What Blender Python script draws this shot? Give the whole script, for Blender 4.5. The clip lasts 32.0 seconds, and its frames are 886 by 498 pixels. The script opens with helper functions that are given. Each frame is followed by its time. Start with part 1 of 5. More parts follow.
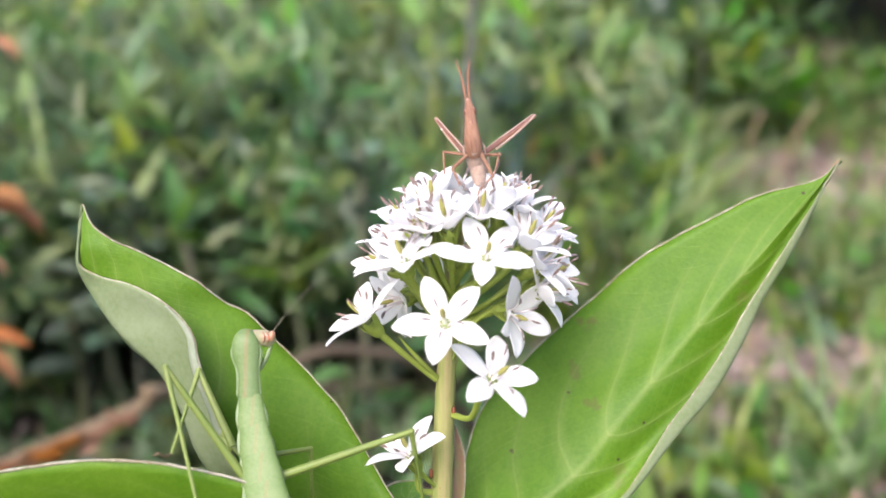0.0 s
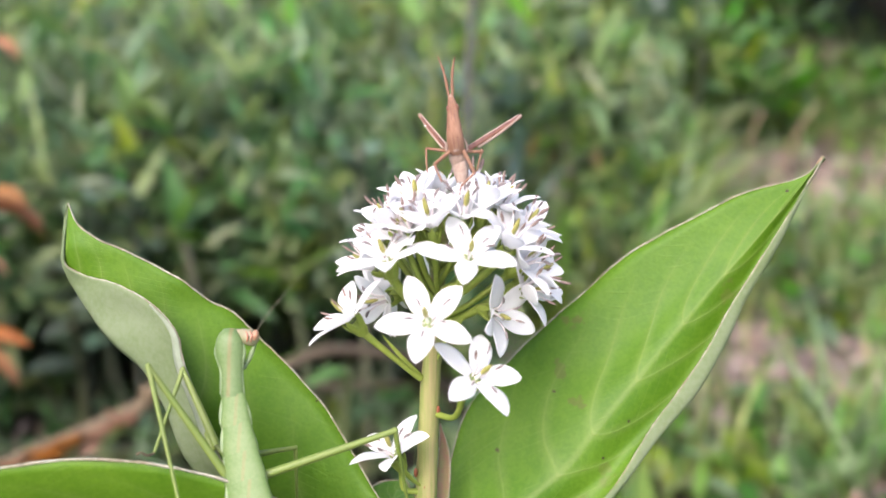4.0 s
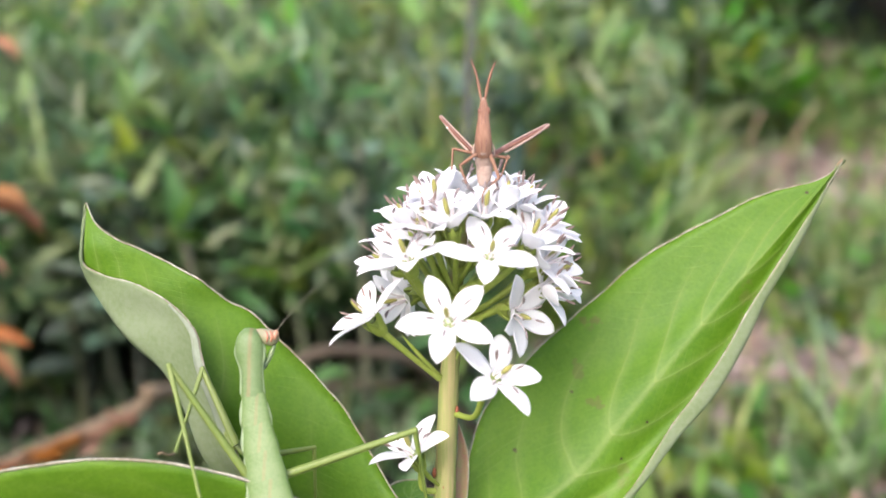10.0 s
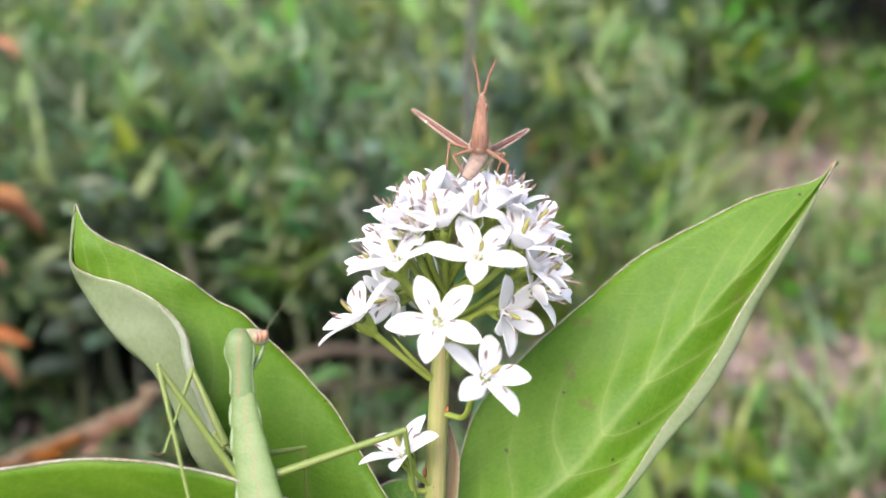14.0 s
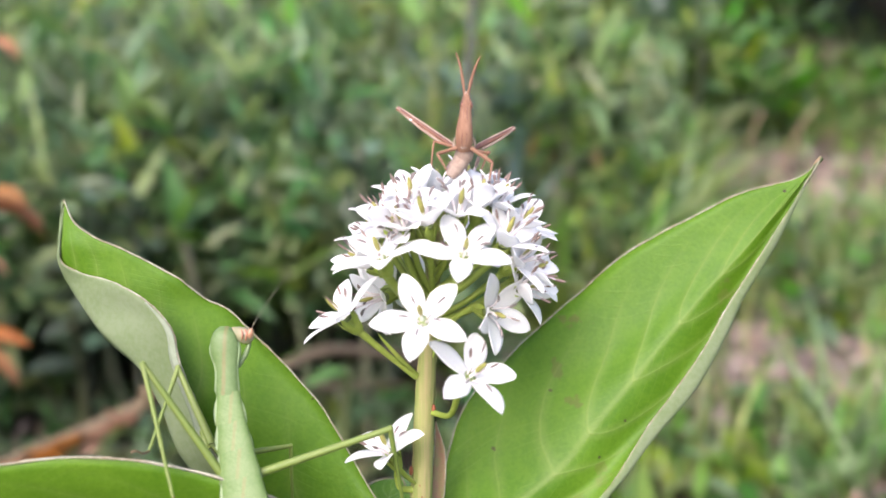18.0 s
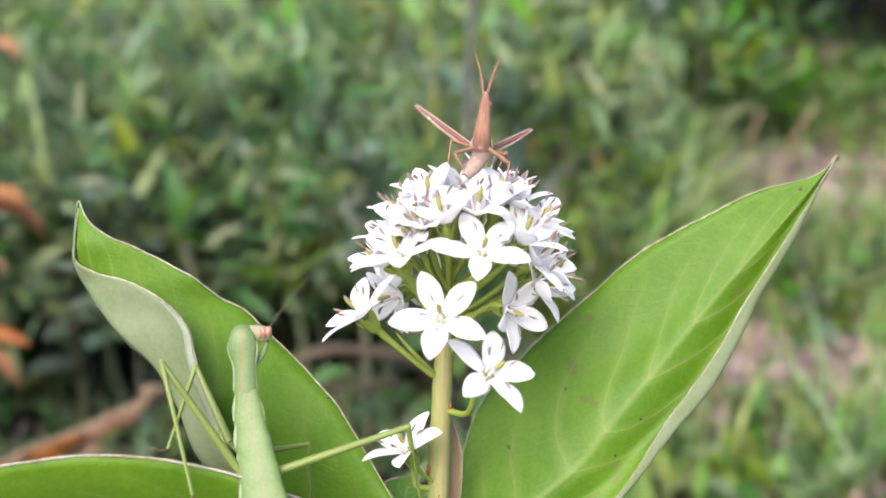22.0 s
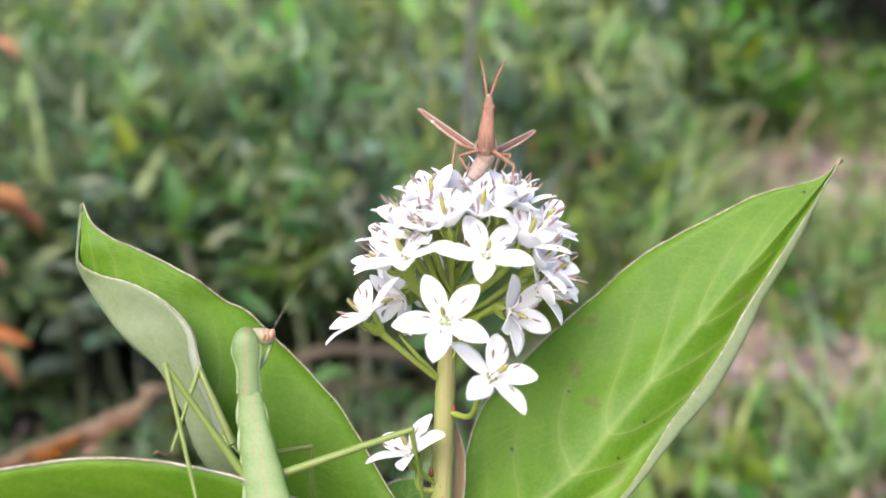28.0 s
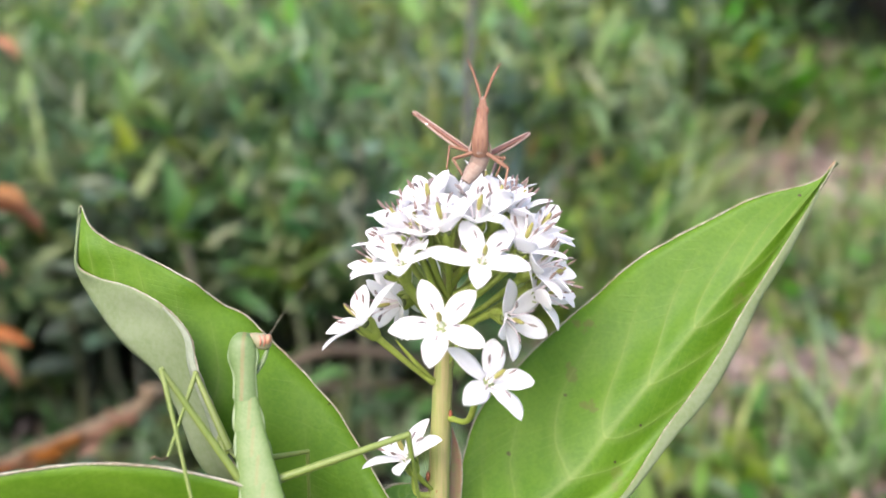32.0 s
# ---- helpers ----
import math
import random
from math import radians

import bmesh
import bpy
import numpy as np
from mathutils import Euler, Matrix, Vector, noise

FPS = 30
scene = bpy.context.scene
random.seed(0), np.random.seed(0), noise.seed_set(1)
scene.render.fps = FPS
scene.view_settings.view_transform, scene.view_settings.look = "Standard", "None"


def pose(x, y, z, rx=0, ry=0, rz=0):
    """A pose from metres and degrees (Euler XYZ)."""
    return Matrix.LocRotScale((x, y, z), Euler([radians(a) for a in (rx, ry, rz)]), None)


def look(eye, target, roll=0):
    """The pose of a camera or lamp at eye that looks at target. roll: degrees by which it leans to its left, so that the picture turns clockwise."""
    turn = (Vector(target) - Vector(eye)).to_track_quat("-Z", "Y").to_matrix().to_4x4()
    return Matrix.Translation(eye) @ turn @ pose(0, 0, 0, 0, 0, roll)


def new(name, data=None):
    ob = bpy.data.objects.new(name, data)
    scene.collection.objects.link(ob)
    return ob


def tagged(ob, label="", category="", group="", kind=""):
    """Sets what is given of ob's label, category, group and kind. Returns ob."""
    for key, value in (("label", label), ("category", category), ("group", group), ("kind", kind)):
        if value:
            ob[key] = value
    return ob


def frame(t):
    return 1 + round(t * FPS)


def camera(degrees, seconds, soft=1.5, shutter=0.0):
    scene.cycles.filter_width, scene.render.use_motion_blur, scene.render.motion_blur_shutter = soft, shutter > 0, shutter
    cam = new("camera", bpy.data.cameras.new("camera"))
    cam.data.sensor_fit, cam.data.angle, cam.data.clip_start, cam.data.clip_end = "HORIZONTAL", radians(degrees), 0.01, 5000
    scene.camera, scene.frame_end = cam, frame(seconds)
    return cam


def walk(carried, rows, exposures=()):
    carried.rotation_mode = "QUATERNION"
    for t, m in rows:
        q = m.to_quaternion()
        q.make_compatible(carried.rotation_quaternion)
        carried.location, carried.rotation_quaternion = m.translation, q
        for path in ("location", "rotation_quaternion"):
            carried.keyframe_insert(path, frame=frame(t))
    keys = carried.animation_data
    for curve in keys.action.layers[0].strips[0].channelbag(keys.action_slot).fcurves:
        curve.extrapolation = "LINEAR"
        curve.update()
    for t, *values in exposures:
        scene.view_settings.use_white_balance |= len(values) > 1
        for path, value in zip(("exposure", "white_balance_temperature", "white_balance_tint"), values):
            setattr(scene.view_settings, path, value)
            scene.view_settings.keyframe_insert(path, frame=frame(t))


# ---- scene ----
# A macro view in a meadow: lengths in the subject's own space are millimetres, x right, y away, z up along the plant.
MM = 0.001
cam = camera(55, 32.0, soft=1.7)
TILT = pose(0, 0, 0.45, -20, 0, 0)
VIEW = TILT @ pose(0, -0.105, 0, 90, 0, 0)
walk(cam, [(0.0, VIEW), (32.0, VIEW)], [(0.0, 1.41, 6450, 19), (32.0, 1.41, 6450, 19)])
cam.data.dof.use_dof = True
cam.data.dof.focus_distance = 0.104
cam.data.dof.aperture_fstop = 16.5

# ---------------------------------------------------------------- light
world = bpy.data.worlds.new("sky")
scene.world = world
world.use_nodes = True
wt = world.node_tree
sky = wt.nodes.new("ShaderNodeTexSky")
sky.sky_type = "NISHITA"
sky.sun_disc = False
sky.sun_elevation = radians(50)
sky.sun_rotation = radians(210)
sky.air_density = 1.2
sky.dust_density = 4.0
wt.links.new(sky.outputs[0], wt.nodes["Background"].inputs[0])
wt.nodes["Background"].inputs[1].default_value = 0.14
sun = new("sun", bpy.data.lights.new("sun", "SUN"))
sun.data.energy = 1.5
sun.data.angle = radians(40)
sun.data.color = (1.0, 0.97, 0.92)
sun.matrix_world = look((-0.75, -1.3, 2.0), (0, 0, 0))


# ---------------------------------------------------------------- materials
class Nodes:
    """Short hand for building a node tree."""

    def __init__(self, name):
        self.m = bpy.data.materials.new(name)
        self.m.use_nodes = True
        self.t = self.m.node_tree
        self.b = self.t.nodes["Principled BSDF"]
        self.out = self.t.nodes["Material Output"]

    def add(self, kind, **inputs):
        n = self.t.nodes.new("ShaderNode" + kind)
        for key, value in inputs.items():
            self.put(n.inputs[key.replace("_", " ")], value)
        return n

    def put(self, socket, value):
        if isinstance(value, bpy.types.NodeSocket):
            self.t.links.new(value, socket)
        else:
            socket.default_value = value

    def math(self, op, a, b=0.0, c=0.0):
        n = self.t.nodes.new("ShaderNodeMath")
        n.operation = op
        for s, v in zip(n.inputs, (a, b, c)):
            self.put(s, v)
        return n.outputs[0]

    def mix(self, fac, a, b, blend="MIX"):
        n = self.t.nodes.new("ShaderNodeMix")
        n.data_type = "RGBA"
        n.blend_type = blend
        self.put(n.inputs[0], fac)
        for s, v in ((n.inputs[6], a), (n.inputs[7], b)):
            self.put(s, v if isinstance(v, bpy.types.NodeSocket) else (*v, 1.0))
        return n.outputs[2]

    def ramp(self, fac, lo, hi):
        n = self.add("MapRange", Value=fac)
        n.interpolation_type = "SMOOTHSTEP"
        n.inputs[1].default_value, n.inputs[2].default_value = lo, hi
        return n.outputs[0]

    def noise(self, scale, detail=3.0, vector=None, rough=0.55):
        n = self.add("TexNoise", Scale=scale, Detail=detail, Roughness=rough)
        self.put(n.inputs["Vector"], vector or self.coords())
        return n.outputs["Fac"]

    def coords(self):
        return self.add("TexCoord").outputs["Object"]

    def uv(self):
        s = self.add("SeparateXYZ")
        self.t.links.new(self.add("TexCoord").outputs["UV"], s.inputs[0])
        return s.outputs[0], s.outputs[1]

    def finish(self, colour, rough, bump=None, strength=0.3, distance=0.0001, thin=0.0, thin_tint=(1, 1, 1), spec=0.5):
        self.put(self.b.inputs["Base Color"], colour)
        self.put(self.b.inputs["Roughness"], rough)
        self.b.inputs["Specular IOR Level"].default_value = spec
        normal = None
        if bump is not None:
            n = self.add("Bump", Strength=strength, Distance=distance, Height=bump)
            normal = n.outputs[0]
            self.put(self.b.inputs["Normal"], normal)
        if thin:
            tr = self.add("BsdfTranslucent")
            self.put(tr.inputs[0], self.mix(1.0, colour, thin_tint, "MULTIPLY"))
            if normal:
                self.put(tr.inputs["Normal"], normal)
            ms = self.add("MixShader")
            self.put(ms.inputs[0], thin)
            self.t.links.new(self.b.outputs[0], ms.inputs[1])
            self.t.links.new(tr.outputs[0], ms.inputs[2])
            self.t.links.new(ms.outputs[0], self.out.inputs[0])
        return self.m


def plain(name, a, b, fine, coarse, rough=0.5, strength=0.3, distance=0.0001, thin=0.0, spec=0.5, spread=0.0, island=0.0, stretch=1.0, hue=0.10):
    """Two tones mixed at two scales, with relief from the fine one; spread varies the tone from object to object."""
    n = Nodes(name)
    grain = None
    if stretch != 1.0:
        mp = n.add("Mapping", Vector=n.coords())
        mp.inputs["Scale"].default_value = (1.0, 1.0, stretch)
        grain = mp.outputs[0]
    fine_n, coarse_n = n.noise(fine, 4.0, grain), n.noise(coarse, 2.0, grain)
    fac = n.ramp(n.math("ADD", n.math("MULTIPLY", fine_n, 0.5), n.math("MULTIPLY", coarse_n, 0.5)), 0.35, 0.65)
    col = n.mix(fac, a, b)
    if island:
        spread = island
    if spread:
        r = n.add("NewGeometry").outputs["Random Per Island"] if island else n.add("ObjectInfo").outputs["Random"]
        hs = n.add("HueSaturation", Color=col)
        white = n.add("TexWhiteNoise")
        white.noise_dimensions = "1D"
        n.put(white.inputs["W"], r)
        other = n.add("SeparateColor", Color=white.outputs["Color"])
        n.put(hs.inputs["Value"], n.math("MULTIPLY_ADD", r, spread, 1.0 - spread / 2))
        n.put(hs.inputs["Hue"], n.math("MULTIPLY_ADD", other.outputs[0], hue, 0.5 - hue / 2))
        n.put(hs.inputs["Saturation"], n.math("MULTIPLY_ADD", other.outputs[1], 0.65, 0.66))
        col = hs.outputs[0]
    return n.finish(col, rough, fine_n, strength, distance, thin, spec=spec)


def striped(name, a, b, stripe, width, amount):
    """A body segment with a soft coloured line down the middle of its own x."""
    n = Nodes(name)
    p = n.add("SeparateXYZ", Vector=n.coords())
    grain, coarse = n.noise(2600.0, 4.0), n.noise(300.0, 2.0)
    col = n.mix(n.ramp(n.math("ADD", n.math("MULTIPLY", grain, 0.5), n.math("MULTIPLY", coarse, 0.5)), 0.35, 0.65), a, b)
    off = n.math("ADD", n.math("ABSOLUTE", p.outputs[0]), n.math("MULTIPLY", n.math("SUBTRACT", n.noise(1200.0), 0.5), width * 0.7))
    col = n.mix(n.math("MULTIPLY", n.ramp(off, width, width * 0.15), amount), col, stripe)
    return n.finish(col, 0.48, grain, 0.45, 0.00012, 0.15)


def leaf_material(name, blade, dark, vein, veins=9.0, thin=0.22, rough=0.5, marks=()):
    """A leaf blade: pale midrib and arching side veins along UV (across -1..1, along 0..1), with a fine net between them,
    broad tonal patches, fine mottling and a few brown blemishes."""
    n = Nodes(name)
    across, along = n.uv()
    side = n.math("ABSOLUTE", across)
    wob = n.math("MULTIPLY", n.math("SUBTRACT", n.noise(70.0, 1.0), 0.5), 0.06)
    phase = n.math("MULTIPLY", n.math("ADD", n.math("SUBTRACT", along, n.math("MULTIPLY", n.math("POWER", side, 1.3), 0.28)), wob), veins)
    tri = n.math("ABSOLUTE", n.math("SUBTRACT", n.math("FRACT", phase), 0.5))
    rib2 = n.math("MULTIPLY", n.ramp(tri, 0.05, 0.0), n.ramp(side, 0.95, 0.3))
    beside = n.math("MULTIPLY", n.ramp(tri, 0.26, 0.0), n.ramp(side, 1.0, 0.2))
    phase3 = n.math("MULTIPLY", n.math("ADD", n.math("ADD", along, n.math("MULTIPLY", side, 0.30)), n.math("MULTIPLY", wob, 1.4)), 34.0)
    tri3 = n.math("ABSOLUTE", n.math("SUBTRACT", n.math("FRACT", phase3), 0.5))
    rib3 = n.math("MULTIPLY", n.ramp(tri3, 0.12, 0.0), n.ramp(n.noise(260.0, 2.0), 0.45, 0.65))
    rib1 = n.math("MULTIPLY", n.ramp(side, 0.07, 0.008), 0.62)
    lines = n.math("MINIMUM", n.math("ADD", n.math("ADD", n.math("MULTIPLY", rib2, 0.42), rib1), n.math("MULTIPLY", rib3, 0.22)), 1.0)
    broad = n.ramp(n.noise(45.0, 2.0), 0.36, 0.64)
    fine = n.ramp(n.math("ADD", n.math("MULTIPLY", n.noise(420.0, 4.0), 0.5), n.math("MULTIPLY", n.noise(1900.0, 3.0), 0.5)), 0.36, 0.64)
    mott = n.math("ADD", n.math("MULTIPLY", broad, 0.62), n.math("MULTIPLY", fine, 0.38))
    col = n.mix(mott, dark, blade)
    col = n.mix(n.math("MULTIPLY", beside, 0.16), col, vein)
    spots = n.math("MULTIPLY", n.ramp(n.noise(95.0, 2.0), 0.66, 0.70), n.ramp(n.noise(700.0, 3.0), 0.45, 0.6))
    col = n.mix(n.math("MULTIPLY", spots, 0.3), col, (0.15, 0.115, 0.05))
    if marks:
        place = n.add("SeparateXYZ", Vector=n.coords())
        ragged = n.math("MULTIPLY", n.math("SUBTRACT", n.noise(900.0, 3.0), 0.5), 0.0060)
        for x, z, w, h, amount in marks:
            far = n.math("POWER", n.math("ADD", n.math("POWER", n.math("DIVIDE", n.math("SUBTRACT", place.outputs[0], x * MM), w), 2.0), n.math("POWER", n.math("DIVIDE", n.math("SUBTRACT", place.outputs[2], z * MM), h), 2.0)), 0.5)
            mask = n.ramp(n.math("ADD", far, ragged if w > 0.5 else 0.0), 0.0012, 0.0006)
            col = n.mix(n.math("MULTIPLY", mask, amount), col, (0.105, 0.105, 0.030) if w > 0.5 else (0.045, 0.035, 0.02))
    specks = n.ramp(n.noise(520.0, 1.0), 0.78, 0.80)
    col = n.mix(n.math("MULTIPLY", specks, 0.8), col, (0.05, 0.035, 0.02))
    col = n.mix(n.math("MULTIPLY", lines, 0.38), col, vein)
    height = n.math("ADD", n.math("ADD", n.math("MULTIPLY", lines, -0.5), n.math("MULTIPLY", beside, -0.16)), n.math("ADD", n.math("MULTIPLY", n.noise(1700.0, 3.0), 0.35), n.math("MULTIPLY", n.noise(420.0, 2.0), 0.5)))
    return n.finish(col, rough, height, 0.5, 0.0003, thin, (0.9, 1.0, 0.35), spec=0.28)


M_LEAF = leaf_material("leaf_green", (0.112, 0.228, 0.014), (0.060, 0.154, 0.005), (0.26, 0.34, 0.10))
# brown blemishes of the right leaf, from its base (mm): x, z, width, height, strength
M_LEAF_MARKED = leaf_material("leaf_green_blemished", (0.112, 0.228, 0.014), (0.060, 0.154, 0.005), (0.26, 0.34, 0.10),
                              marks=((19.8, 29.9, 1.5, 0.8, 0.6), (17.2, 23.3, 0.7, 1.5, 0.5), (19.3, 19.6, 0.9, 0.6, 0.55), (25.6, 17.4, 0.2, 0.2, 1.0), (22.2, 12.7, 0.2, 0.2, 1.0), (45.5, 47.2, 0.2, 0.2, 1.0)))
M_UNDER = plain("leaf_underside", (0.166, 0.226, 0.102), (0.208, 0.262, 0.148), 1500, 120, 0.8, 0.3, 0.00012, 0.3, spec=0.25)
M_MARGIN = plain("leaf_margin", (0.37, 0.365, 0.285), (0.20, 0.165, 0.10), 1400, 140, 0.8, 0.8, 0.0002)
M_STEM = plain("stem_green", (0.195, 0.250, 0.062), (0.30, 0.25, 0.115), 3000, 900, 0.65, 0.6, 0.0003, stretch=0.04, spec=0.3)
M_REDBRACT = plain("red_bract", (0.318, 0.167, 0.121), (0.242, 0.257, 0.098), 900, 110, 0.5, thin=0.3)
M_NODE = plain("node_red", (0.181, 0.023, 0.009), (0.227, 0.068, 0.023), 1400, 300, 0.5)
M_PETAL = plain("petal_white", (0.95, 0.95, 0.95), (0.91, 0.91, 0.92), 2600, 400, 0.6, 0.12, 0.00006, 0.55, 0.25)
M_CALYX = plain("calyx_green", (0.34, 0.42, 0.085), (0.27, 0.36, 0.055), 1800, 300, 0.5, thin=0.3)
M_THROAT = plain("throat_green", (0.20, 0.245, 0.095), (0.13, 0.175, 0.05), 2200, 500, 0.55)
M_ANTHER = plain("anther_mauve", (0.155, 0.128, 0.128), (0.20, 0.165, 0.155), 3500, 700, 0.7)
M_ANTHER_TAN = plain("anther_tan", (0.24, 0.172, 0.145), (0.19, 0.130, 0.11), 3500, 700, 0.7)
M_FILAMENT = plain("filament_white", (0.66, 0.58, 0.58), (0.72, 0.66, 0.66), 2500, 500, 0.5)
M_PISTIL = plain("pistil_olive", (0.25, 0.265, 0.060), (0.26, 0.225, 0.065), 2500, 700, 0.5)
M_STYLE = plain("style_pale", (0.70, 0.72, 0.62), (0.62, 0.66, 0.52), 2500, 700, 0.5)
M_MANTIS = plain("mantis_green", (0.112, 0.180, 0.052), (0.146, 0.213, 0.076), 1500, 160, 0.5, 0.3, 0.0001, 0.2)
M_PRONOTUM = striped("mantis_shield", (0.104, 0.178, 0.052), (0.138, 0.210, 0.076), (0.25, 0.135, 0.060), 0.00034, 0.42)
M_SEGMENT = striped("mantis_segment", (0.102, 0.182, 0.044), (0.140, 0.214, 0.068), (0.20, 0.165, 0.055), 0.0003, 0.45)
M_MANTIS_EDGE = plain("mantis_edge", (0.28, 0.370, 0.200), (0.24, 0.335, 0.160), 1500, 200, 0.45, thin=0.3)
M_MANTIS_LEG = plain("mantis_leg", (0.122, 0.178, 0.030), (0.150, 0.196, 0.045), 1800, 200, 0.5)
M_MANTIS_FACE = plain("mantis_face", (0.185, 0.195, 0.105), (0.25, 0.20, 0.12), 1800, 700, 0.4)
M_MANTIS_EYE = plain("mantis_eye_cream", (0.32, 0.150, 0.085), (0.36, 0.20, 0.12), 2500, 1400, 0.3)
M_EYE = plain("mantis_eye", (0.42, 0.16, 0.10), (0.36, 0.12, 0.07), 2500, 900, 0.25)
M_FEELER = plain("mantis_feeler", (0.175, 0.170, 0.115), (0.14, 0.125, 0.085), 1800, 300, 0.6)
M_HOP = plain("hopper_brown", (0.190, 0.098, 0.062), (0.265, 0.150, 0.100), 2600, 700, 0.8, 0.6, spec=0.15, stretch=0.25)
M_HOP_PALE = plain("hopper_pale", (0.35, 0.275, 0.225), (0.27, 0.19, 0.15), 2600, 500, 0.8, 0.6, spec=0.15)
M_HOP_LEG = plain("hopper_leg", (0.115, 0.056, 0.048), (0.180, 0.100, 0.085), 2600, 420, 0.8, 0.5, spec=0.15)
M_HOP_DARK = plain("hopper_stripe", (0.151, 0.056, 0.034), (0.211, 0.091, 0.053), 2200, 260, 0.5)
M_SEED = plain("speck_white", (0.75, 0.72, 0.68), (0.65, 0.6, 0.55), 3000, 900, 0.5)
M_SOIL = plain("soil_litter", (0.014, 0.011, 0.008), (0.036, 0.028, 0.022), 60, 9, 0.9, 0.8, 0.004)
M_WEED = plain("weed_leaf", (0.050, 0.100, 0.036), (0.084, 0.140, 0.056), 120, 14, 0.45, 0.3, 0.0005, 0.3, 0.5, 0.8)
M_WEED_BLUE = plain("weed_leaf_blue", (0.076, 0.136, 0.082), (0.122, 0.178, 0.114), 120, 14, 0.6, 0.3, 0.0005, 0.25, 0.3, 0.8)
M_WEED_LIGHT = plain("weed_leaf_light", (0.104, 0.194, 0.040), (0.156, 0.240, 0.070), 120, 14, 0.5, 0.3, 0.0005, 0.35, 0.5, 0.5)
M_UG_GREEN = plain("undergrowth_green", (0.090, 0.162, 0.054), (0.144, 0.216, 0.090), 120, 8, 0.42, thin=0.34, island=0.85, spec=0.5, hue=0.12)
M_UG_BLUE = plain("undergrowth_blue", (0.066, 0.132, 0.088), (0.116, 0.184, 0.130), 120, 8, 0.45, thin=0.3, island=0.8, spec=0.4, hue=0.10)
M_UG_LIGHT = plain("undergrowth_light", (0.124, 0.202, 0.044), (0.188, 0.270, 0.078), 120, 8, 0.45, thin=0.38, island=0.95, hue=0.09)
M_PALE_HERB = plain("pale_herb", (0.175, 0.268, 0.105), (0.245, 0.328, 0.155), 120, 8, 0.5, thin=0.38, island=0.8, hue=0.10)
M_WEED_STEM = plain("weed_stem", (0.068, 0.076, 0.042), (0.098, 0.113, 0.053), 140, 14, 0.6, spread=0.5)
M_STALK = plain("dark_stalk", (0.034, 0.038, 0.029), (0.056, 0.056, 0.042), 140, 14, 0.7)
M_GRASS = plain("grass_blade", (0.150, 0.245, 0.060), (0.225, 0.305, 0.110), 90, 6, 0.5, thin=0.3, island=0.8)
M_LITTER = plain("dry_litter", (0.182, 0.134, 0.112), (0.285, 0.216, 0.182), 80, 7, 0.8, 0.5, 0.001, island=1.2, hue=0.015)
M_DRY = plain("dry_leaf", (0.36, 0.150, 0.038), (0.23, 0.086, 0.024), 130, 22, 0.7, 0.5, 0.0008, 0.25, spread=0.4, hue=0.015)
M_TWIG = plain("dry_twig", (0.150, 0.105, 0.058), (0.205, 0.152, 0.090), 160, 16, 0.8, 0.5, 0.0006)
# shrub leaf in darker tones: shade round the hollow is put into the colour
M_SHRUB_SHADED = plain("shrub_leaf_shaded", (0.046, 0.100, 0.018), (0.082, 0.150, 0.030), 90, 8, 0.5, thin=0.2, island=0.9)
# dry_twig darkened, with the shade under weeds and bank in its colour
M_TWIG_SHADED = plain("twig_shaded", (0.062, 0.045, 0.027), (0.090, 0.066, 0.040), 160, 16, 0.8, 0.5, 0.0006)
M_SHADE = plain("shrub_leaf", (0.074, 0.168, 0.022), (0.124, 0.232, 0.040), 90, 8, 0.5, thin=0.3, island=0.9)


# ---------------------------------------------------------------- builders
HOME = {}


def thing(name, at, label, category, group="", base=TILT):
    """An empty at a place of the subject's space (mm) that carries its parts."""
    ob = new(name)
    ob.empty_display_size = 0.01
    ob.matrix_basis = base @ Matrix.Translation(Vector(at) * MM)
    HOME[ob.name] = Vector(at)
    return tagged(ob, label, category, group)


def part(name, bm, material, parent, label="", pivot=None, smooth=True):
    """Links a bmesh (mm, in the thing's space) as one mesh object under parent, turning about pivot."""
    pivot = Vector(pivot) if pivot is not None else HOME[parent.name]
    me = bpy.data.meshes.new(name)
    bmesh.ops.translate(bm, verts=bm.verts, vec=-pivot)
    bmesh.ops.scale(bm, verts=bm.verts, vec=(MM, MM, MM))
    bmesh.ops.recalc_face_normals(bm, faces=bm.faces)
    bm.to_mesh(me)
    bm.free()
    for m in material if isinstance(material, (list, tuple)) else (material,):
        me.materials.append(m)
    if smooth:
        me.polygons.foreach_set("use_smooth", [True] * len(me.polygons))
    ob = new(name, me)
    ob.parent = parent
    ob.location = (pivot - HOME[parent.name]) * MM
    HOME[ob.name] = pivot
    if label:
        ob["label"] = label
    return ob


def spline(points, n):
    """n + 1 points on a smooth curve through the given tuples, any dimension."""
    p = [np.array(q, float) for q in points]
    p = [2 * p[0] - p[1], *p, 2 * p[-1] - p[-2]]
    out = []
    for i in range(n + 1):
        u = i / n * (len(p) - 3)
        k = min(int(u), len(p) - 4)
        f = u - k
        a, b, c, d = p[k:k + 4]
        out.append(0.5 * (2 * b + (c - a) * f + (2 * a - 5 * b + 4 * c - d) * f * f + (3 * b - a - 3 * c + d) * f ** 3))
    return out


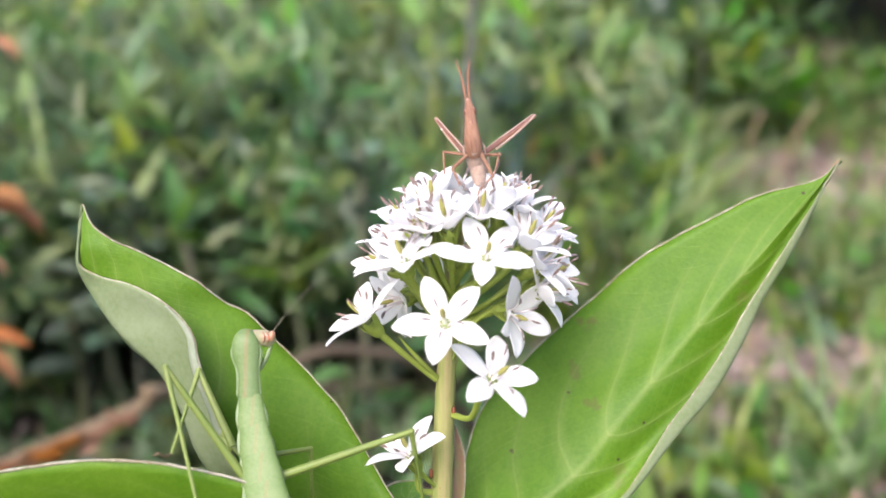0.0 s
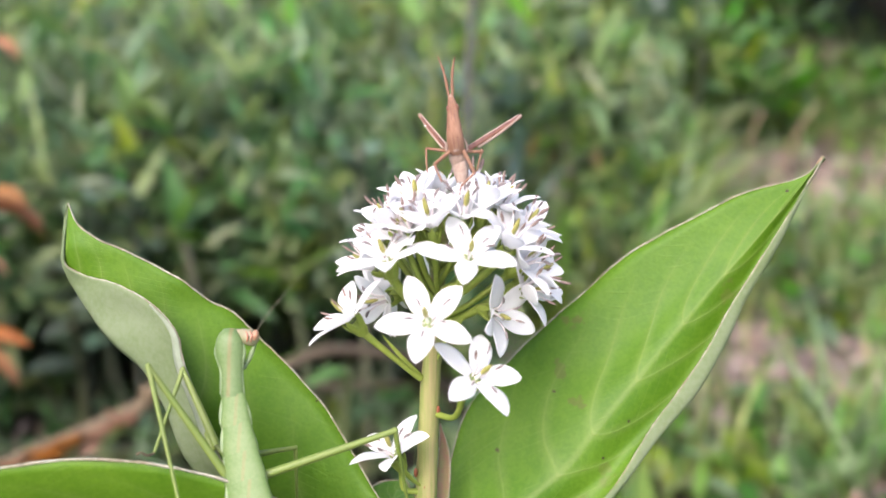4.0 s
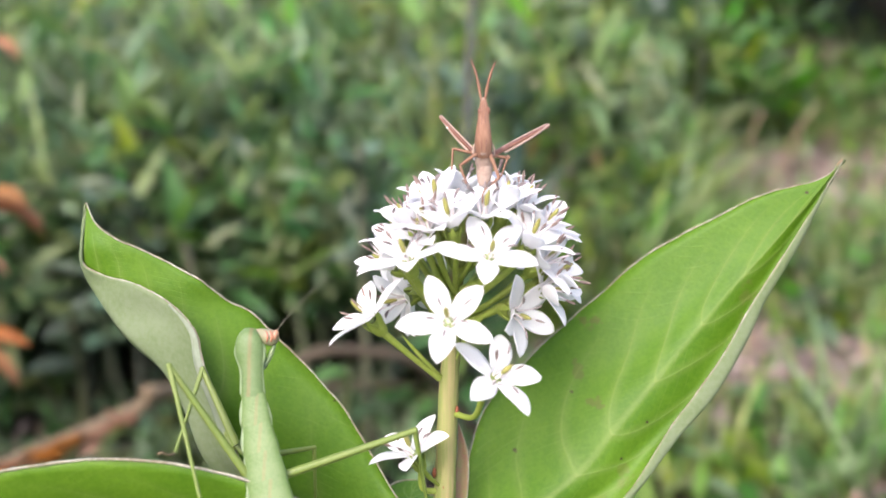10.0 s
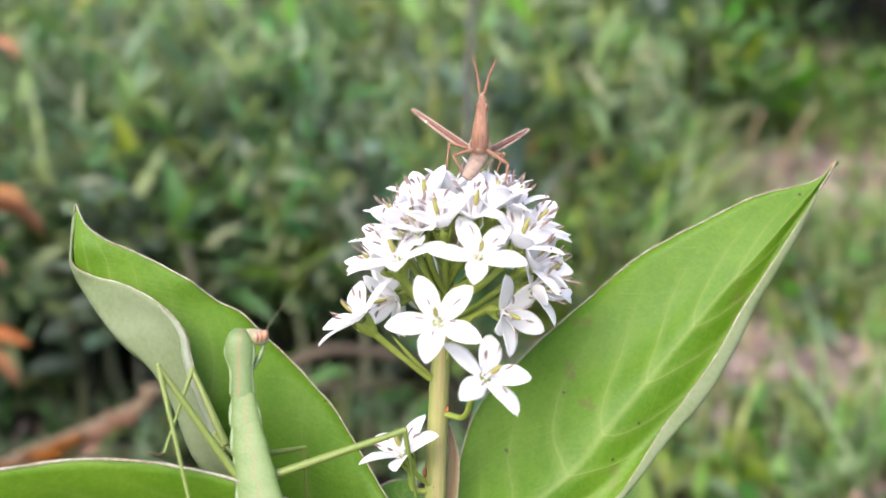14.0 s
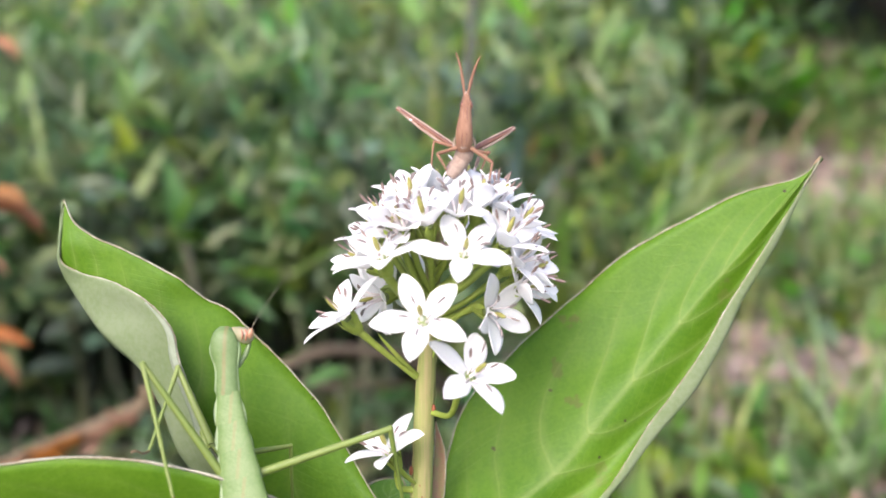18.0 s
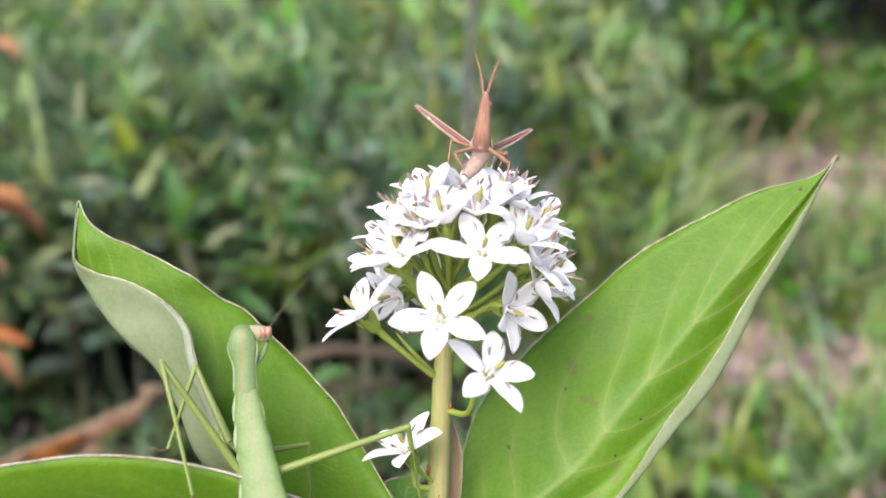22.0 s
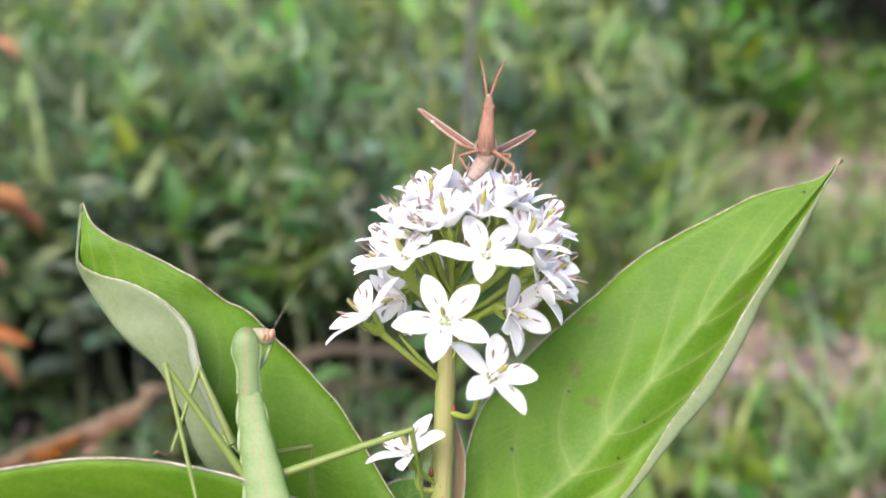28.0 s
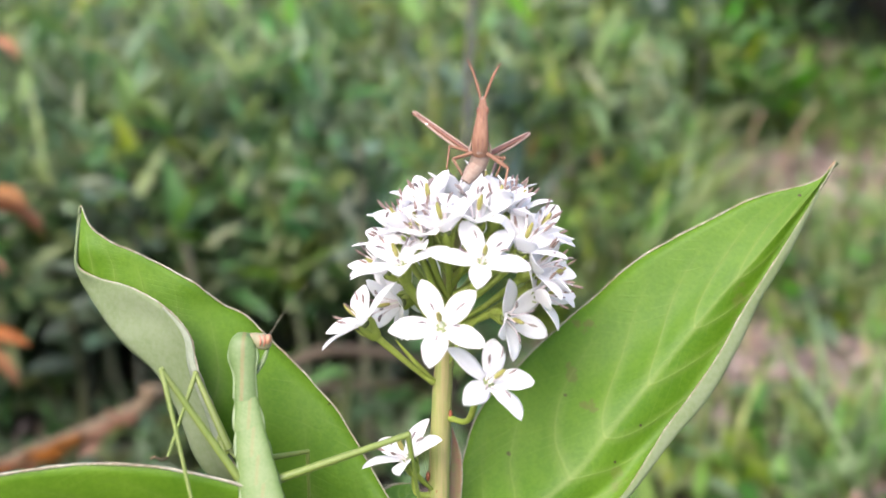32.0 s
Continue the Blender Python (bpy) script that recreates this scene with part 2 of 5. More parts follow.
def tube(points, radii, n=24, sides=8, flat=1.0, wide=(0, 1, 0), bm=None, wobble=0.0):
    """A tapered tube along a smooth curve; flat squeezes it along wide."""
    bm = bm or bmesh.new()
    path = [Vector(q) for q in spline(points, n)]
    rad = [float(r[0]) for r in spline([(r,) for r in radii], n)]
    rings = []
    for i, c in enumerate(path):
        d = (path[min(i + 1, n)] - path[max(i - 1, 0)]).normalized()
        b = (Vector(wide) - d * d.dot(Vector(wide)))
        b = b.normalized() if b.length > 1e-4 else d.orthogonal().normalized()
        a = d.cross(b)
        r = max(rad[i], 0.004)
        ring = []
        for k in range(sides):
            th = 2 * math.pi * k / sides
            rr = r * (1 + wobble * noise.noise((c * 1.7 + a * math.cos(th) + b * math.sin(th))))
            ring.append(bm.verts.new(c + a * (math.cos(th) * rr) + b * (math.sin(th) * rr * flat)))
        rings.append(ring)
    for p, q in zip(rings, rings[1:]):
        for k in range(sides):
            bm.faces.new((p[k], p[(k + 1) % sides], q[(k + 1) % sides], q[k]))
    bm.faces.new([bm.verts.new(v.co) for v in reversed(rings[0])])
    bm.faces.new([bm.verts.new(v.co) for v in rings[-1]])
    return bm


def blob(centre, size, turn=(0, 0, 0), u=12, v=8, bm=None):
    """An ellipsoid."""
    bm = bm or bmesh.new()
    m = Matrix.Translation(centre) @ Euler([radians(a) for a in turn]).to_matrix().to_4x4() @ Matrix.Diagonal((*size, 1))
    bmesh.ops.create_uvsphere(bm, u_segments=u, v_segments=v, radius=1.0, matrix=m)
    return bm


def smoothstep(a, b, x):
    x = min(max((x - a) / (b - a), 0.0), 1.0)
    return x * x * (3 - 2 * x)


def skin(rows, n, m, thick):
    """Two faces and a rim over n x m rows of (place, u across, normal)."""
    bm = bmesh.new()
    uv = bm.loops.layers.uv.new("UVMap")
    edges = [[], []]
    top, low = [], []
    for i, row in enumerate(rows):
        top.append([bm.verts.new(p) for p, _, _ in row])
        edges[0].append(row[0][0])
        edges[1].append(row[-1][0])
    normals = []
    for i in range(n + 1):
        line = []
        for j in range(m + 1):
            a = rows[min(i + 1, n)][j][0] - rows[max(i - 1, 0)][j][0]
            b = rows[i][min(j + 1, m)][0] - rows[i][max(j - 1, 0)][0]
            line.append(b.cross(a).normalized() if b.cross(a).length > 1e-9 else rows[i][j][2])
        normals.append(line)
    for i, row in enumerate(rows):
        low.append([bm.verts.new(p + normals[i][j] * (-thick * (1 + 1.2 * max(0.0, 1 - abs(u) * 9)))) for j, (p, u, _) in enumerate(row)])
    for i in range(n):
        for j in range(m):
            for grid, flip, slot in ((top, False, 0), (low, True, 1)):
                vs = [grid[i][j], grid[i][j + 1], grid[i + 1][j + 1], grid[i + 1][j]]
                if flip:
                    vs.reverse()
                f = bm.faces.new(vs)
                f.material_index = slot
                for lp in f.loops:
                    for a, b in ((i, j), (i, j + 1), (i + 1, j + 1), (i + 1, j)):
                        if lp.vert is grid[a][b]:
                            lp[uv].uv = (rows[a][b][1], a / n)
    for i in range(n):
        for j in (0, m):
            f = bm.faces.new((top[i][j], top[i + 1][j], low[i + 1][j], low[i][j]))
            f.material_index = 1
    return bm, edges


def loft(lines, across, fold, n=60, m=5, thick=0.22, ripple=0.12):
    """A leaf blade spanned over curves that run from its base to its tip: margin, rib and folds, minus side first."""
    runs = [spline(q, n) for q in lines]
    rows = []
    for i in range(n + 1):
        row = spline([(*r[i], u) for r, u in zip(runs, across)], m * (len(lines) - 1))
        for k, sign in ((0, -1), (-1, 1)):
            way = row[-1] - row[-2] if k else row[1] - row[0]
            row[k][:3] += way[:3] * sign * (1 if k else 1) * 0.16 * noise.noise(Vector((i * 0.33, sign * 5.0, 4.0)))
        rows.append([(Vector(q[:3]) + Vector((0, ripple * noise.noise(Vector((i * 0.25, k * 0.4, 2.0))), 0)), float(q[3]), Vector((0, -1, 0))) for k, q in enumerate(row)])
    bm, edges = skin(rows, n, m * (len(lines) - 1), thick)
    return bm, [*edges, [Vector(q) for q in runs[fold]]]


def blade(rib, widths, up, near, far, n=44, m=9, thick=0.22, ripple=0.35):
    """A leaf blade with two faces. rib: midrib points; widths: half widths (minus side, plus side) along it; up: the upper
    face's normal; near, far: (angle at the rib, angle at the margin, from, to) for the minus and the plus side."""
    path = [Vector(q) for q in spline(rib, n)]
    wid = spline(widths, n)
    ups = [Vector(q).normalized() for q in spline(up if isinstance(up[0], tuple) else (up, up), n)]
    nears = spline(near if isinstance(near[0], tuple) else (near, near), n)
    fars = spline(far if isinstance(far[0], tuple) else (far, far), n)
    rows = []
    for i, c in enumerate(path):
        d = (path[min(i + 1, n)] - path[max(i - 1, 0)]).normalized()
        nrm = (ups[i] - d * d.dot(ups[i])).normalized()
        side = d.cross(nrm)
        halves = []
        for sign, w, (a0, a1, u0, u1) in ((-1, wid[i][0], nears[i]), (1, wid[i][1], fars[i])):
            q, pts = c.copy(), []
            for k in range(m):
                u = (k + 0.5) / m
                th = radians(a0 + (a1 - a0) * smoothstep(u0, u1, u))
                q = q + (side * (sign * math.cos(th)) + nrm * math.sin(th)) * (max(w, 0.02) / m)
                wave = noise.noise(Vector((i * 0.23, sign * 9.0, 1.5))) * ripple * ((k + 1) / m) ** 2
                pts.append((q + nrm * wave + side * (0.18 * noise.noise(Vector((i * 0.9, k, sign)))), sign * (k + 1) / m))
            halves.append(pts)
        row = [*reversed(halves[0]), (c, 0.0), *halves[1]]
        rows.append([(p, u, nrm) for p, u in row])
    return (*skin(rows, n, 2 * m, thick), path)


EDGES = {}


def margined(name, plant, bm, edges, base, label, margin=0.14):
    """A leaf of the plant and its two margins."""
    ob = part(name, bm, (M_LEAF, M_UNDER), plant, label, pivot=base)
    EDGES[ob.name] = edges
    for e in edges[:2]:
        pts = e[1:-1:2] + [e[-1]]
        part("margin", tube([tuple(p) for p in pts], [margin * 0.6, margin, margin, margin * 0.7], len(pts) * 3, 6, wobble=0.9), M_MARGIN, ob, "pale thickened leaf margin")
    return ob


def leaf(name, plant, rib, widths, up, near, far, label, margin=0.14, **more):
    """A leaf given by its midrib and its half widths."""
    bm, edges, path = blade(rib, widths, up, near, far, **more)
    return margined(name, plant, bm, edges, rib[0], label, margin)


# ---------------------------------------------------------------- the flowering plant
ROOT = TILT.inverted() @ Vector((0.0, -0.075, 0.0)) / MM
plant = thing("flowering_plant", ROOT, "upright wild herb with a white flower head and broad green leaves", "plant")
plant_stem_low = TILT.inverted() @ Vector((0.0, -0.07, 0.22)) / MM
stem = part("stem", tube([tuple(ROOT), *[tuple(plant_stem_low.lerp(Vector((-0.91, 0.0, -47.34)), f)) for f in (0.0, 0.5, 0.75, 0.9)], (-0.91, 0.0, -47.34), (-0.63, 0.0, -38.97), (-0.28, 0.0, -32.0), (0.21, 0.0, -19.45), (0.7, 0.0, -11.09), (1.12, 0.0, -4.11), (1.95, 0.0, 2.86), (2.65, 0.0, 7.74)],
                         [1.7, 1.6, 1.55, 1.5, 1.48, 1.45, 1.4, 1.35, 1.24, 1.12, 1.0, 0.8, 0.4], 150, 16, wobble=0.08), M_STEM, plant, "ribbed yellow-green stem")
part("leaf_scar", blob((1.32, -0.75, -20.0), (0.26, 0.4, 0.7)), M_NODE, plant, "dark red mark at a node")
for x, y, z in ((-0.35, -1.28, -29.2), (-0.1, -1.3, -30.6), (-0.3, -1.31, -31.9), (0.05, -1.33, -33.4), (-0.2, -1.35, -35.0)):
    part("fleck", blob((x, y, z), (0.09, 0.06, 0.22), u=8, v=6), M_NODE, plant, "orange-brown fleck on the stem")
part("leaf_scar", blob((-1.45, -0.85, -27.45), (0.25, 0.4, 0.6)), M_NODE, plant, "dark red mark at a node")

# curves of the right leaf, base to tip: upper margin, between, midrib, between, outer fold, rolled-up free margin
bm, edges = loft([
    [(0.28, 1.2, -40.26), (1.18, 6.0, -36.04), (2.84, 10.5, -29.6), (5.43, 13.5, -22.35), (12.01, 14.0, -14.85), (20.53, 13.0, -7.05), (27.11, 11.0, -1.0), (34.15, 8.8, 3.17), (41.2, 6.4, 6.95), (47.7, 3.2, 8.91), (49.87, 2.0, 11.3)],
    [(0.35, 1.2, -40.26), (4.05, 4.0, -36.84), (6.6, 6.8, -32.59), (10.2, 8.8, -27.13), (16.2, 9.4, -20.43), (24.38, 9.4, -14.2), (30.3, 8.8, -8.09), (36.19, 7.6, -2.02), (41.83, 5.9, 3.17), (47.47, 3.0, 8.18), (49.87, 2.0, 11.3)],
    [(0.56, 1.0, -40.19), (6.2, 2.6, -37.44), (11.1, 3.8, -33.52), (17.6, 4.8, -28.72), (21.6, 5.4, -23.97), (27.2, 6.0, -17.47), (32.8, 6.2, -10.78), (37.5, 6.0, -5.09), (42.8, 5.0, 1.24), (47.6, 2.8, 7.87), (49.87, 2.0, 11.3)],
    [(0.7, 0.9, -40.22), (9.05, 3.2, -39.08), (15.6, 4.6, -35.95), (21.7, 5.6, -30.77), (26.1, 6.2, -26.14), (32.49, 6.7, -19.21), (37.3, 6.9, -12.26), (40.76, 6.6, -6.15), (44.35, 5.4, 0.59), (48.02, 3.1, 7.75), (49.9, 2.0, 11.3)],
    [(0.84, 0.8, -40.25), (10.11, 2.2, -40.36), (18.36, 3.0, -36.86), (24.63, 3.8, -30.41), (29.99, 4.1, -23.69), (34.51, 4.2, -18.49), (38.21, 4.2, -12.11), (40.89, 4.0, -6.3), (44.48, 3.4, 0.0), (47.73, 2.3, 7.34), (49.87, 1.9, 11.29)],
    [(0.84, 0.6, -40.18), (9.31, 2.0, -39.72), (16.91, 2.9, -36.11), (23.38, 3.7, -31.11), (28.3, 4.0, -23.67), (32.41, 4.2, -18.2), (35.93, 4.1, -13.11), (38.76, 3.9, -7.74), (42.93, 3.3, -0.93), (47.62, 2.2, 7.26), (49.87, 1.9, 11.21)],
], (-1, -0.5, 0, 0.5, 0.85, 1.0), 4, ripple=0.12)
leaf_right = margined("leaf", plant, bm, edges, (0.56, 1.0, -40.05), "broad pointed green leaf with one margin rolled up", 0.10)
# curves of the folded leaf, base to tip: margin of the flap, middle of the flap, midrib in the fold, between, upper margin
FOLDED = [
    [(-0.99, 1.0, -39.91), (-9.94, -1.0, -34.32), (-18.23, -1.0, -31.01), (-24.7, 0.0, -27.33), (-27.75, 1.2, -20.77), (-30.6, 2.2, -14.76), (-32.08, 3.8, -10.76), (-35.98, 5.8, -7.28), (-41.19, 8.2, -4.96), (-46.52, 11.0, -3.85), (-49.87, 12.0, -2.25), (-50.42, 12.9, 0.86), (-50.66, 14.5, 6.11)],
    [(-0.99, 1.4, -40.13), (-10.79, 0.5, -35.31), (-19.67, 1.2, -32.01), (-27.9, 2.9, -27.5), (-31.5, 4.0, -20.4), (-33.2, 4.5, -15.3), (-35.0, 5.2, -10.9), (-39.19, 7.2, -9.01), (-43.3, 9.0, -6.28), (-47.54, 11.6, -4.57), (-50.04, 12.2, -2.26), (-50.49, 13.0, 0.86), (-50.67, 14.5, 6.11)],
    [(-0.64, 2.0, -40.43), (-12.5, 3.2, -37.29), (-22.04, 4.2, -33.86), (-30.04, 4.8, -27.92), (-33.59, 5.2, -20.56), (-36.86, 5.8, -15.74), (-40.46, 7.0, -12.94), (-43.75, 8.8, -10.5), (-46.44, 10.8, -8.0), (-48.8, 12.4, -5.22), (-50.29, 12.6, -2.19), (-50.62, 13.2, 0.86), (-50.7, 14.5, 6.11)],
    [(-0.28, 2.0, -40.43), (-8.3, 4.6, -36.68), (-15.8, 6.2, -32.41), (-21.94, 7.4, -26.05), (-26.56, 8.0, -19.81), (-30.9, 8.8, -14.28), (-35.16, 9.6, -10.42), (-39.0, 10.4, -7.28), (-42.52, 11.0, -4.54), (-45.45, 11.4, -2.4), (-48.39, 11.8, 0.08), (-49.79, 12.9, 2.04), (-50.62, 14.5, 6.19)],
    [(0.07, 1.5, -40.24), (-4.02, 3.0, -35.07), (-8.07, 6.5, -30.13), (-14.21, 10.0, -21.15), (-20.60, 12.5, -15.14), (-26.61, 13.2, -9.34), (-30.43, 12.8, -7.20), (-33.6, 11.6, -4.57), (-37.61, 11.8, -2.33), (-41.8, 11.8, -0.31), (-45.37, 12.0, 1.17), (-48.61, 12.9, 3.37), (-50.58, 14.5, 6.27)],
]
# the leaf leans forward towards its tip


def lean(p):
    x, y, z = p
    ahead = 12.0 * max(z + 40.4, 0.0) / 46.0
    k = (105.0 + y - ahead) / (105.0 + y)
    return x * k, y - ahead, z * k


FOLDED = [[lean(p) for p in run] for run in FOLDED]
bm, edges = loft(FOLDED, (-1, -0.5, 0, 0.5, 1), 2)
leaf_right.data.materials[0] = M_LEAF_MARKED
leaf_left = margined("leaf", plant, bm, edges, (-0.64, 2.0, -40.43), "green leaf folded along its midrib with pale underside showing", 0.11)
# the flap's whitish sheen is painted as a paler strip laid along it
M_FLAP_SHEEN = plain("leaf_flap_sheen", (0.32, 0.36, 0.28), (0.26, 0.315, 0.22), 1500, 160, 0.8, 0.4, 0.00012, 0.25, spec=0.2)
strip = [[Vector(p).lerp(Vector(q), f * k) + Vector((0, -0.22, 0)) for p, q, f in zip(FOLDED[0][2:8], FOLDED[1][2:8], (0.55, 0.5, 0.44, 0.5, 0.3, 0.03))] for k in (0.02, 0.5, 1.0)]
part("turned_edge", loft([[tuple(p) for p in run] for run in strip], (-1, 0, 1), 1, n=36, m=3, thick=0.12)[0], M_FLAP_SHEEN, leaf_left, "whitish strip on the folded leaf, its sheen painted as colour")
M_TIP = plain("leaf_tip_dry", (0.30, 0.20, 0.12), (0.24, 0.17, 0.09), 1800, 400, 0.7)
part("tip", tube([lean(p) for p in ((-50.17, 13.9, 4.18), (-50.46, 14.3, 5.31), (-50.67, 14.6, 6.35))], [0.1, 0.24, 0.09], 10, 7, 0.5), M_TIP, leaf_left, "dry brown leaf tip")
part("tip", tube([(49.04, 2.2, 10.32), (49.45, 2.0, 10.87), (49.9, 1.9, 11.43)], [0.08, 0.16, 0.06], 10, 7, 0.5), M_TIP, leaf_right, "dry brown leaf tip")
leaf_front = leaf("leaf", plant, [(-0.28, -1.0, -45.51), (-11.16, -2.5, -39.41), (-23.51, -5.0, -35.26), (-36.7, -7.0, -32.73), (-50.5, -8.0, -34.2), (-64.66, -8.0, -37.42), (-77.55, -8.0, -38.58)],
                  [(0.8, 0.8), (7.3, 7.5), (11, 11.2), (11.9, 12.1), (11, 11.5), (7.3, 7.8), (0.1, 0.1)],
                  (0.0, -1, -0.7), (4, -12, 0.3, 1.0), (6, -16, 0.3, 1.0), "broad green leaf with a pale grey margin", margin=0.16)
leaf("leaf", plant, [(-0.64, 2.0, -39.72), (-2.46, 4.0, -37.2), (-4.02, 7.0, -35.25), (-4.78, 11.0, -33.81), (-3.51, 15.0, -32.59)],
                [(0.6, 0.6), (3.5, 3.5), (4.6, 4.6), (3.6, 3.6), (0.1, 0.1)],
                (0.0, -0.8, 0.6), (10, 5, 0.2, 1.0), (10, 5, 0.2, 1.0), "small green leaf behind the stem", n=24, m=5)
bract = leaf("bract", plant, [(1.14, 2.0, -36.87), (1.71, 2.2, -31.25), (2.0, 2.4, -26.67), (1.56, 2.0, -22.1)],
             [(0.5, 0.5), (0.95, 0.95), (0.75, 0.8), (0.05, 0.05)], (-0.2, -1, 0.1), (15, 15, 0, 1), (15, 15, 0, 1),
             "narrow reddish bract beside the stem", margin=0.06, n=20, m=3, ripple=0.1)
bract.data.materials[0] = M_REDBRACT
bract.data.materials[1] = M_REDBRACT


part("bract", tube([(-0.55, -0.8, -15.71), (-2.64, -3.0, -13.48), (-4.16, -4.0, -11.67), (-5.21, -4.5, -10.34)], [0.12, 0.26, 0.2, 0.03], 14, 6, 0.4), M_CALYX, plant, "thin green bract")
part("bract", tube([(1.11, -0.8, -13.77), (2.33, -2.0, -10.87), (4.33, -3.0, -8.4), (5.9, -4.0, -6.64)], [0.12, 0.26, 0.2, 0.03], 14, 6, 0.4), M_CALYX, plant, "thin green bract")
part("bract", tube([(-0.83, -1.0, -29.07), (-1.97, -2.5, -27.7), (-3.08, -4.0, -25.95), (-4.38, -5.0, -24.37)], [0.14, 0.3, 0.24, 0.03], 14, 6, 0.4), M_CALYX, plant, "thin green bract")


def hairs(owner, edge, count, length, seed):
    """Short pale hairs along a leaf margin."""
    d = random.Random(seed)
    bm = bmesh.new()
    for _ in range(count):
        k = d.randrange(6, len(edge) - 4)
        p = edge[k].lerp(edge[k + 1], d.random())
        way = Vector((d.gauss(0, 1), d.gauss(0, 1), d.gauss(0, 1))).normalized() * length * d.uniform(0.4, 1.0)
        a, b = bm.verts.new(p + Vector((0.022, 0, 0))), bm.verts.new(p - Vector((0.022, 0, 0.015)))
        bm.faces.new((a, b, bm.verts.new(p + way)))
    ob = part("hairs", bm, M_MARGIN, owner, "short pale hairs along the margin")
    ob["kind"] = "stuff"


for i, owner in enumerate((leaf_right, leaf_left, leaf_front)):
    for e in EDGES[owner.name]:
        hairs(owner, e, 300, 0.42, i)


# one floret: z is the way it faces, its base at the origin (mm)
def petal_mesh(length, width, lift, seed):
    bm = bmesh.new()
    n, m = 12, 3
    w = []
    for i in range(n + 1):
        t = i / n
        grow = 0.42 + 0.58 * math.sin(math.pi / 2 * min(t / 0.55, 1.0))
        w.append(width * grow * max(1 - max(0.0, (t - 0.45) / 0.55) ** 2.0, 0.003) ** 0.68)
    grid = []
    for layer in (0, 1):
        rows = []
        for i in range(n + 1):
            t = i / n
            x = 0.45 + length * t
            z = 1.25 + lift * length * (0.30 * t - 0.20 * t * t) - 0.20 * length * max(0.0, t - 0.55) ** 2 + 0.05 * noise.noise(Vector((t * 4, seed, 0)))
            row = []
            for j in range(-m, m + 1):
                s = j / m
                y = s * w[i] * (1 + 0.05 * noise.noise(Vector((t * 3, seed, s))))
                cup = 0.20 * s * s * w[i]
                row.append(bm.verts.new((x, y, z + cup - 0.09 * layer)))
            rows.append(row)
        grid.append(rows)
    for layer in (0, 1):
        for i in range(n):
            for j in range(2 * m):
                vs = [grid[layer][i][j], grid[layer][i + 1][j], grid[layer][i + 1][j + 1], grid[layer][i][j + 1]]
                bm.faces.new(vs if layer == 0 else vs[::-1])
    rim = [(0, i, 0) for i in range(n)] + [(0, n, j) for j in range(2 * m)] + [(0, i, 2 * m) for i in range(n, 0, -1)] + [(0, 0, j) for j in range(2 * m, 0, -1)]
    for k, (_, i, j) in enumerate(rim):
        _, a, b = rim[(k + 1) % len(rim)]
        bm.faces.new((grid[0][i][j], grid[0][a][b], grid[1][a][b], grid[1][i][j]))
    return bm


def shared(name, bm, material):
    """A mesh in metres that several parts share."""
    me = bpy.data.meshes.new(name)
    bmesh.ops.scale(bm, verts=bm.verts, vec=(MM, MM, MM))
    bmesh.ops.recalc_face_normals(bm, faces=bm.faces)
    bm.to_mesh(me)
    bm.free()
    me.materials.append(material)
    me.polygons.foreach_set("use_smooth", [True] * len(me.polygons))
    return me


def calyx_bmesh():
    bm = tube([(0, 0, -1.3), (0, 0, -0.9), (0, 0, 0.0), (0, 0, 0.75)], [0.45, 0.75, 0.95, 0.75], 8, 12)
    for k in range(5):
        a = 2 * math.pi * (k + 0.5) / 5
        c, s = math.cos(a), math.sin(a)
        tube([(0.75 * c, 0.75 * s, -0.3), (1.05 * c, 1.05 * s, 0.6), (1.25 * c, 1.25 * s, 1.6)], [0.42, 0.5, 0.04], 6, 6, 0.3, (c, s, 0), bm)
    return bm


PETALS = [shared("petal", petal_mesh(5.6, 1.38, 0.7, 1.3), M_PETAL), shared("petal", petal_mesh(5.75, 1.32, 0.4, 5.1), M_PETAL),
          shared("petal", petal_mesh(5.45, 1.45, 1.0, 8.7), M_PETAL)]
CALYX = shared("flower", calyx_bmesh(), M_CALYX)
THROAT = shared("throat", tube([(0, 0, 0.7), (0, 0, 1.2), (0, 0, 1.38), (0, 0, 1.44)], [0.55, 0.85, 0.72, 0.3], 8, 14), M_THROAT)
FILAMENT = shared("filament", tube([(0.45, 0, 1.2), (1.15, 0, 2.4), (2.15, 0, 3.3)], [0.13, 0.10, 0.07], 8, 6), M_FILAMENT)
ANTHER = shared("anther", tube([(1.75, 0, 3.06), (2.1, 0, 3.34), (2.5, 0, 3.52), (2.9, 0, 3.6)], [0.06, 0.15, 0.16, 0.05], 8, 7, 0.75), M_ANTHER)
ANTHER_TAN = shared("anther", tube([(1.85, 0, 2.95), (2.1, 0, 3.25), (2.45, 0, 3.6), (2.7, 0, 3.95)], [0.06, 0.15, 0.16, 0.05], 8, 7, 0.75), M_ANTHER_TAN)
STYLE = shared("style", tube([(0, 0, 1.1), (0.03, 0, 1.9), (0.08, 0, 2.7)], [0.34, 0.16, 0.13], 8, 8), M_STYLE)
PISTIL = shared("pistil", tube([(0.07, 0, 2.4), (0.1, 0, 2.75), (0.16, 0, 3.6), (0.22, 0, 4.3)], [0.1, 0.29, 0.31, 0.15], 12, 8), M_PISTIL)

dice = random.Random(7)


def axis_at(z):
    """The stem's middle at a height of the subject's space."""
    return Vector((0.9 + 0.11 * (z + 8.0), 0.0, z))


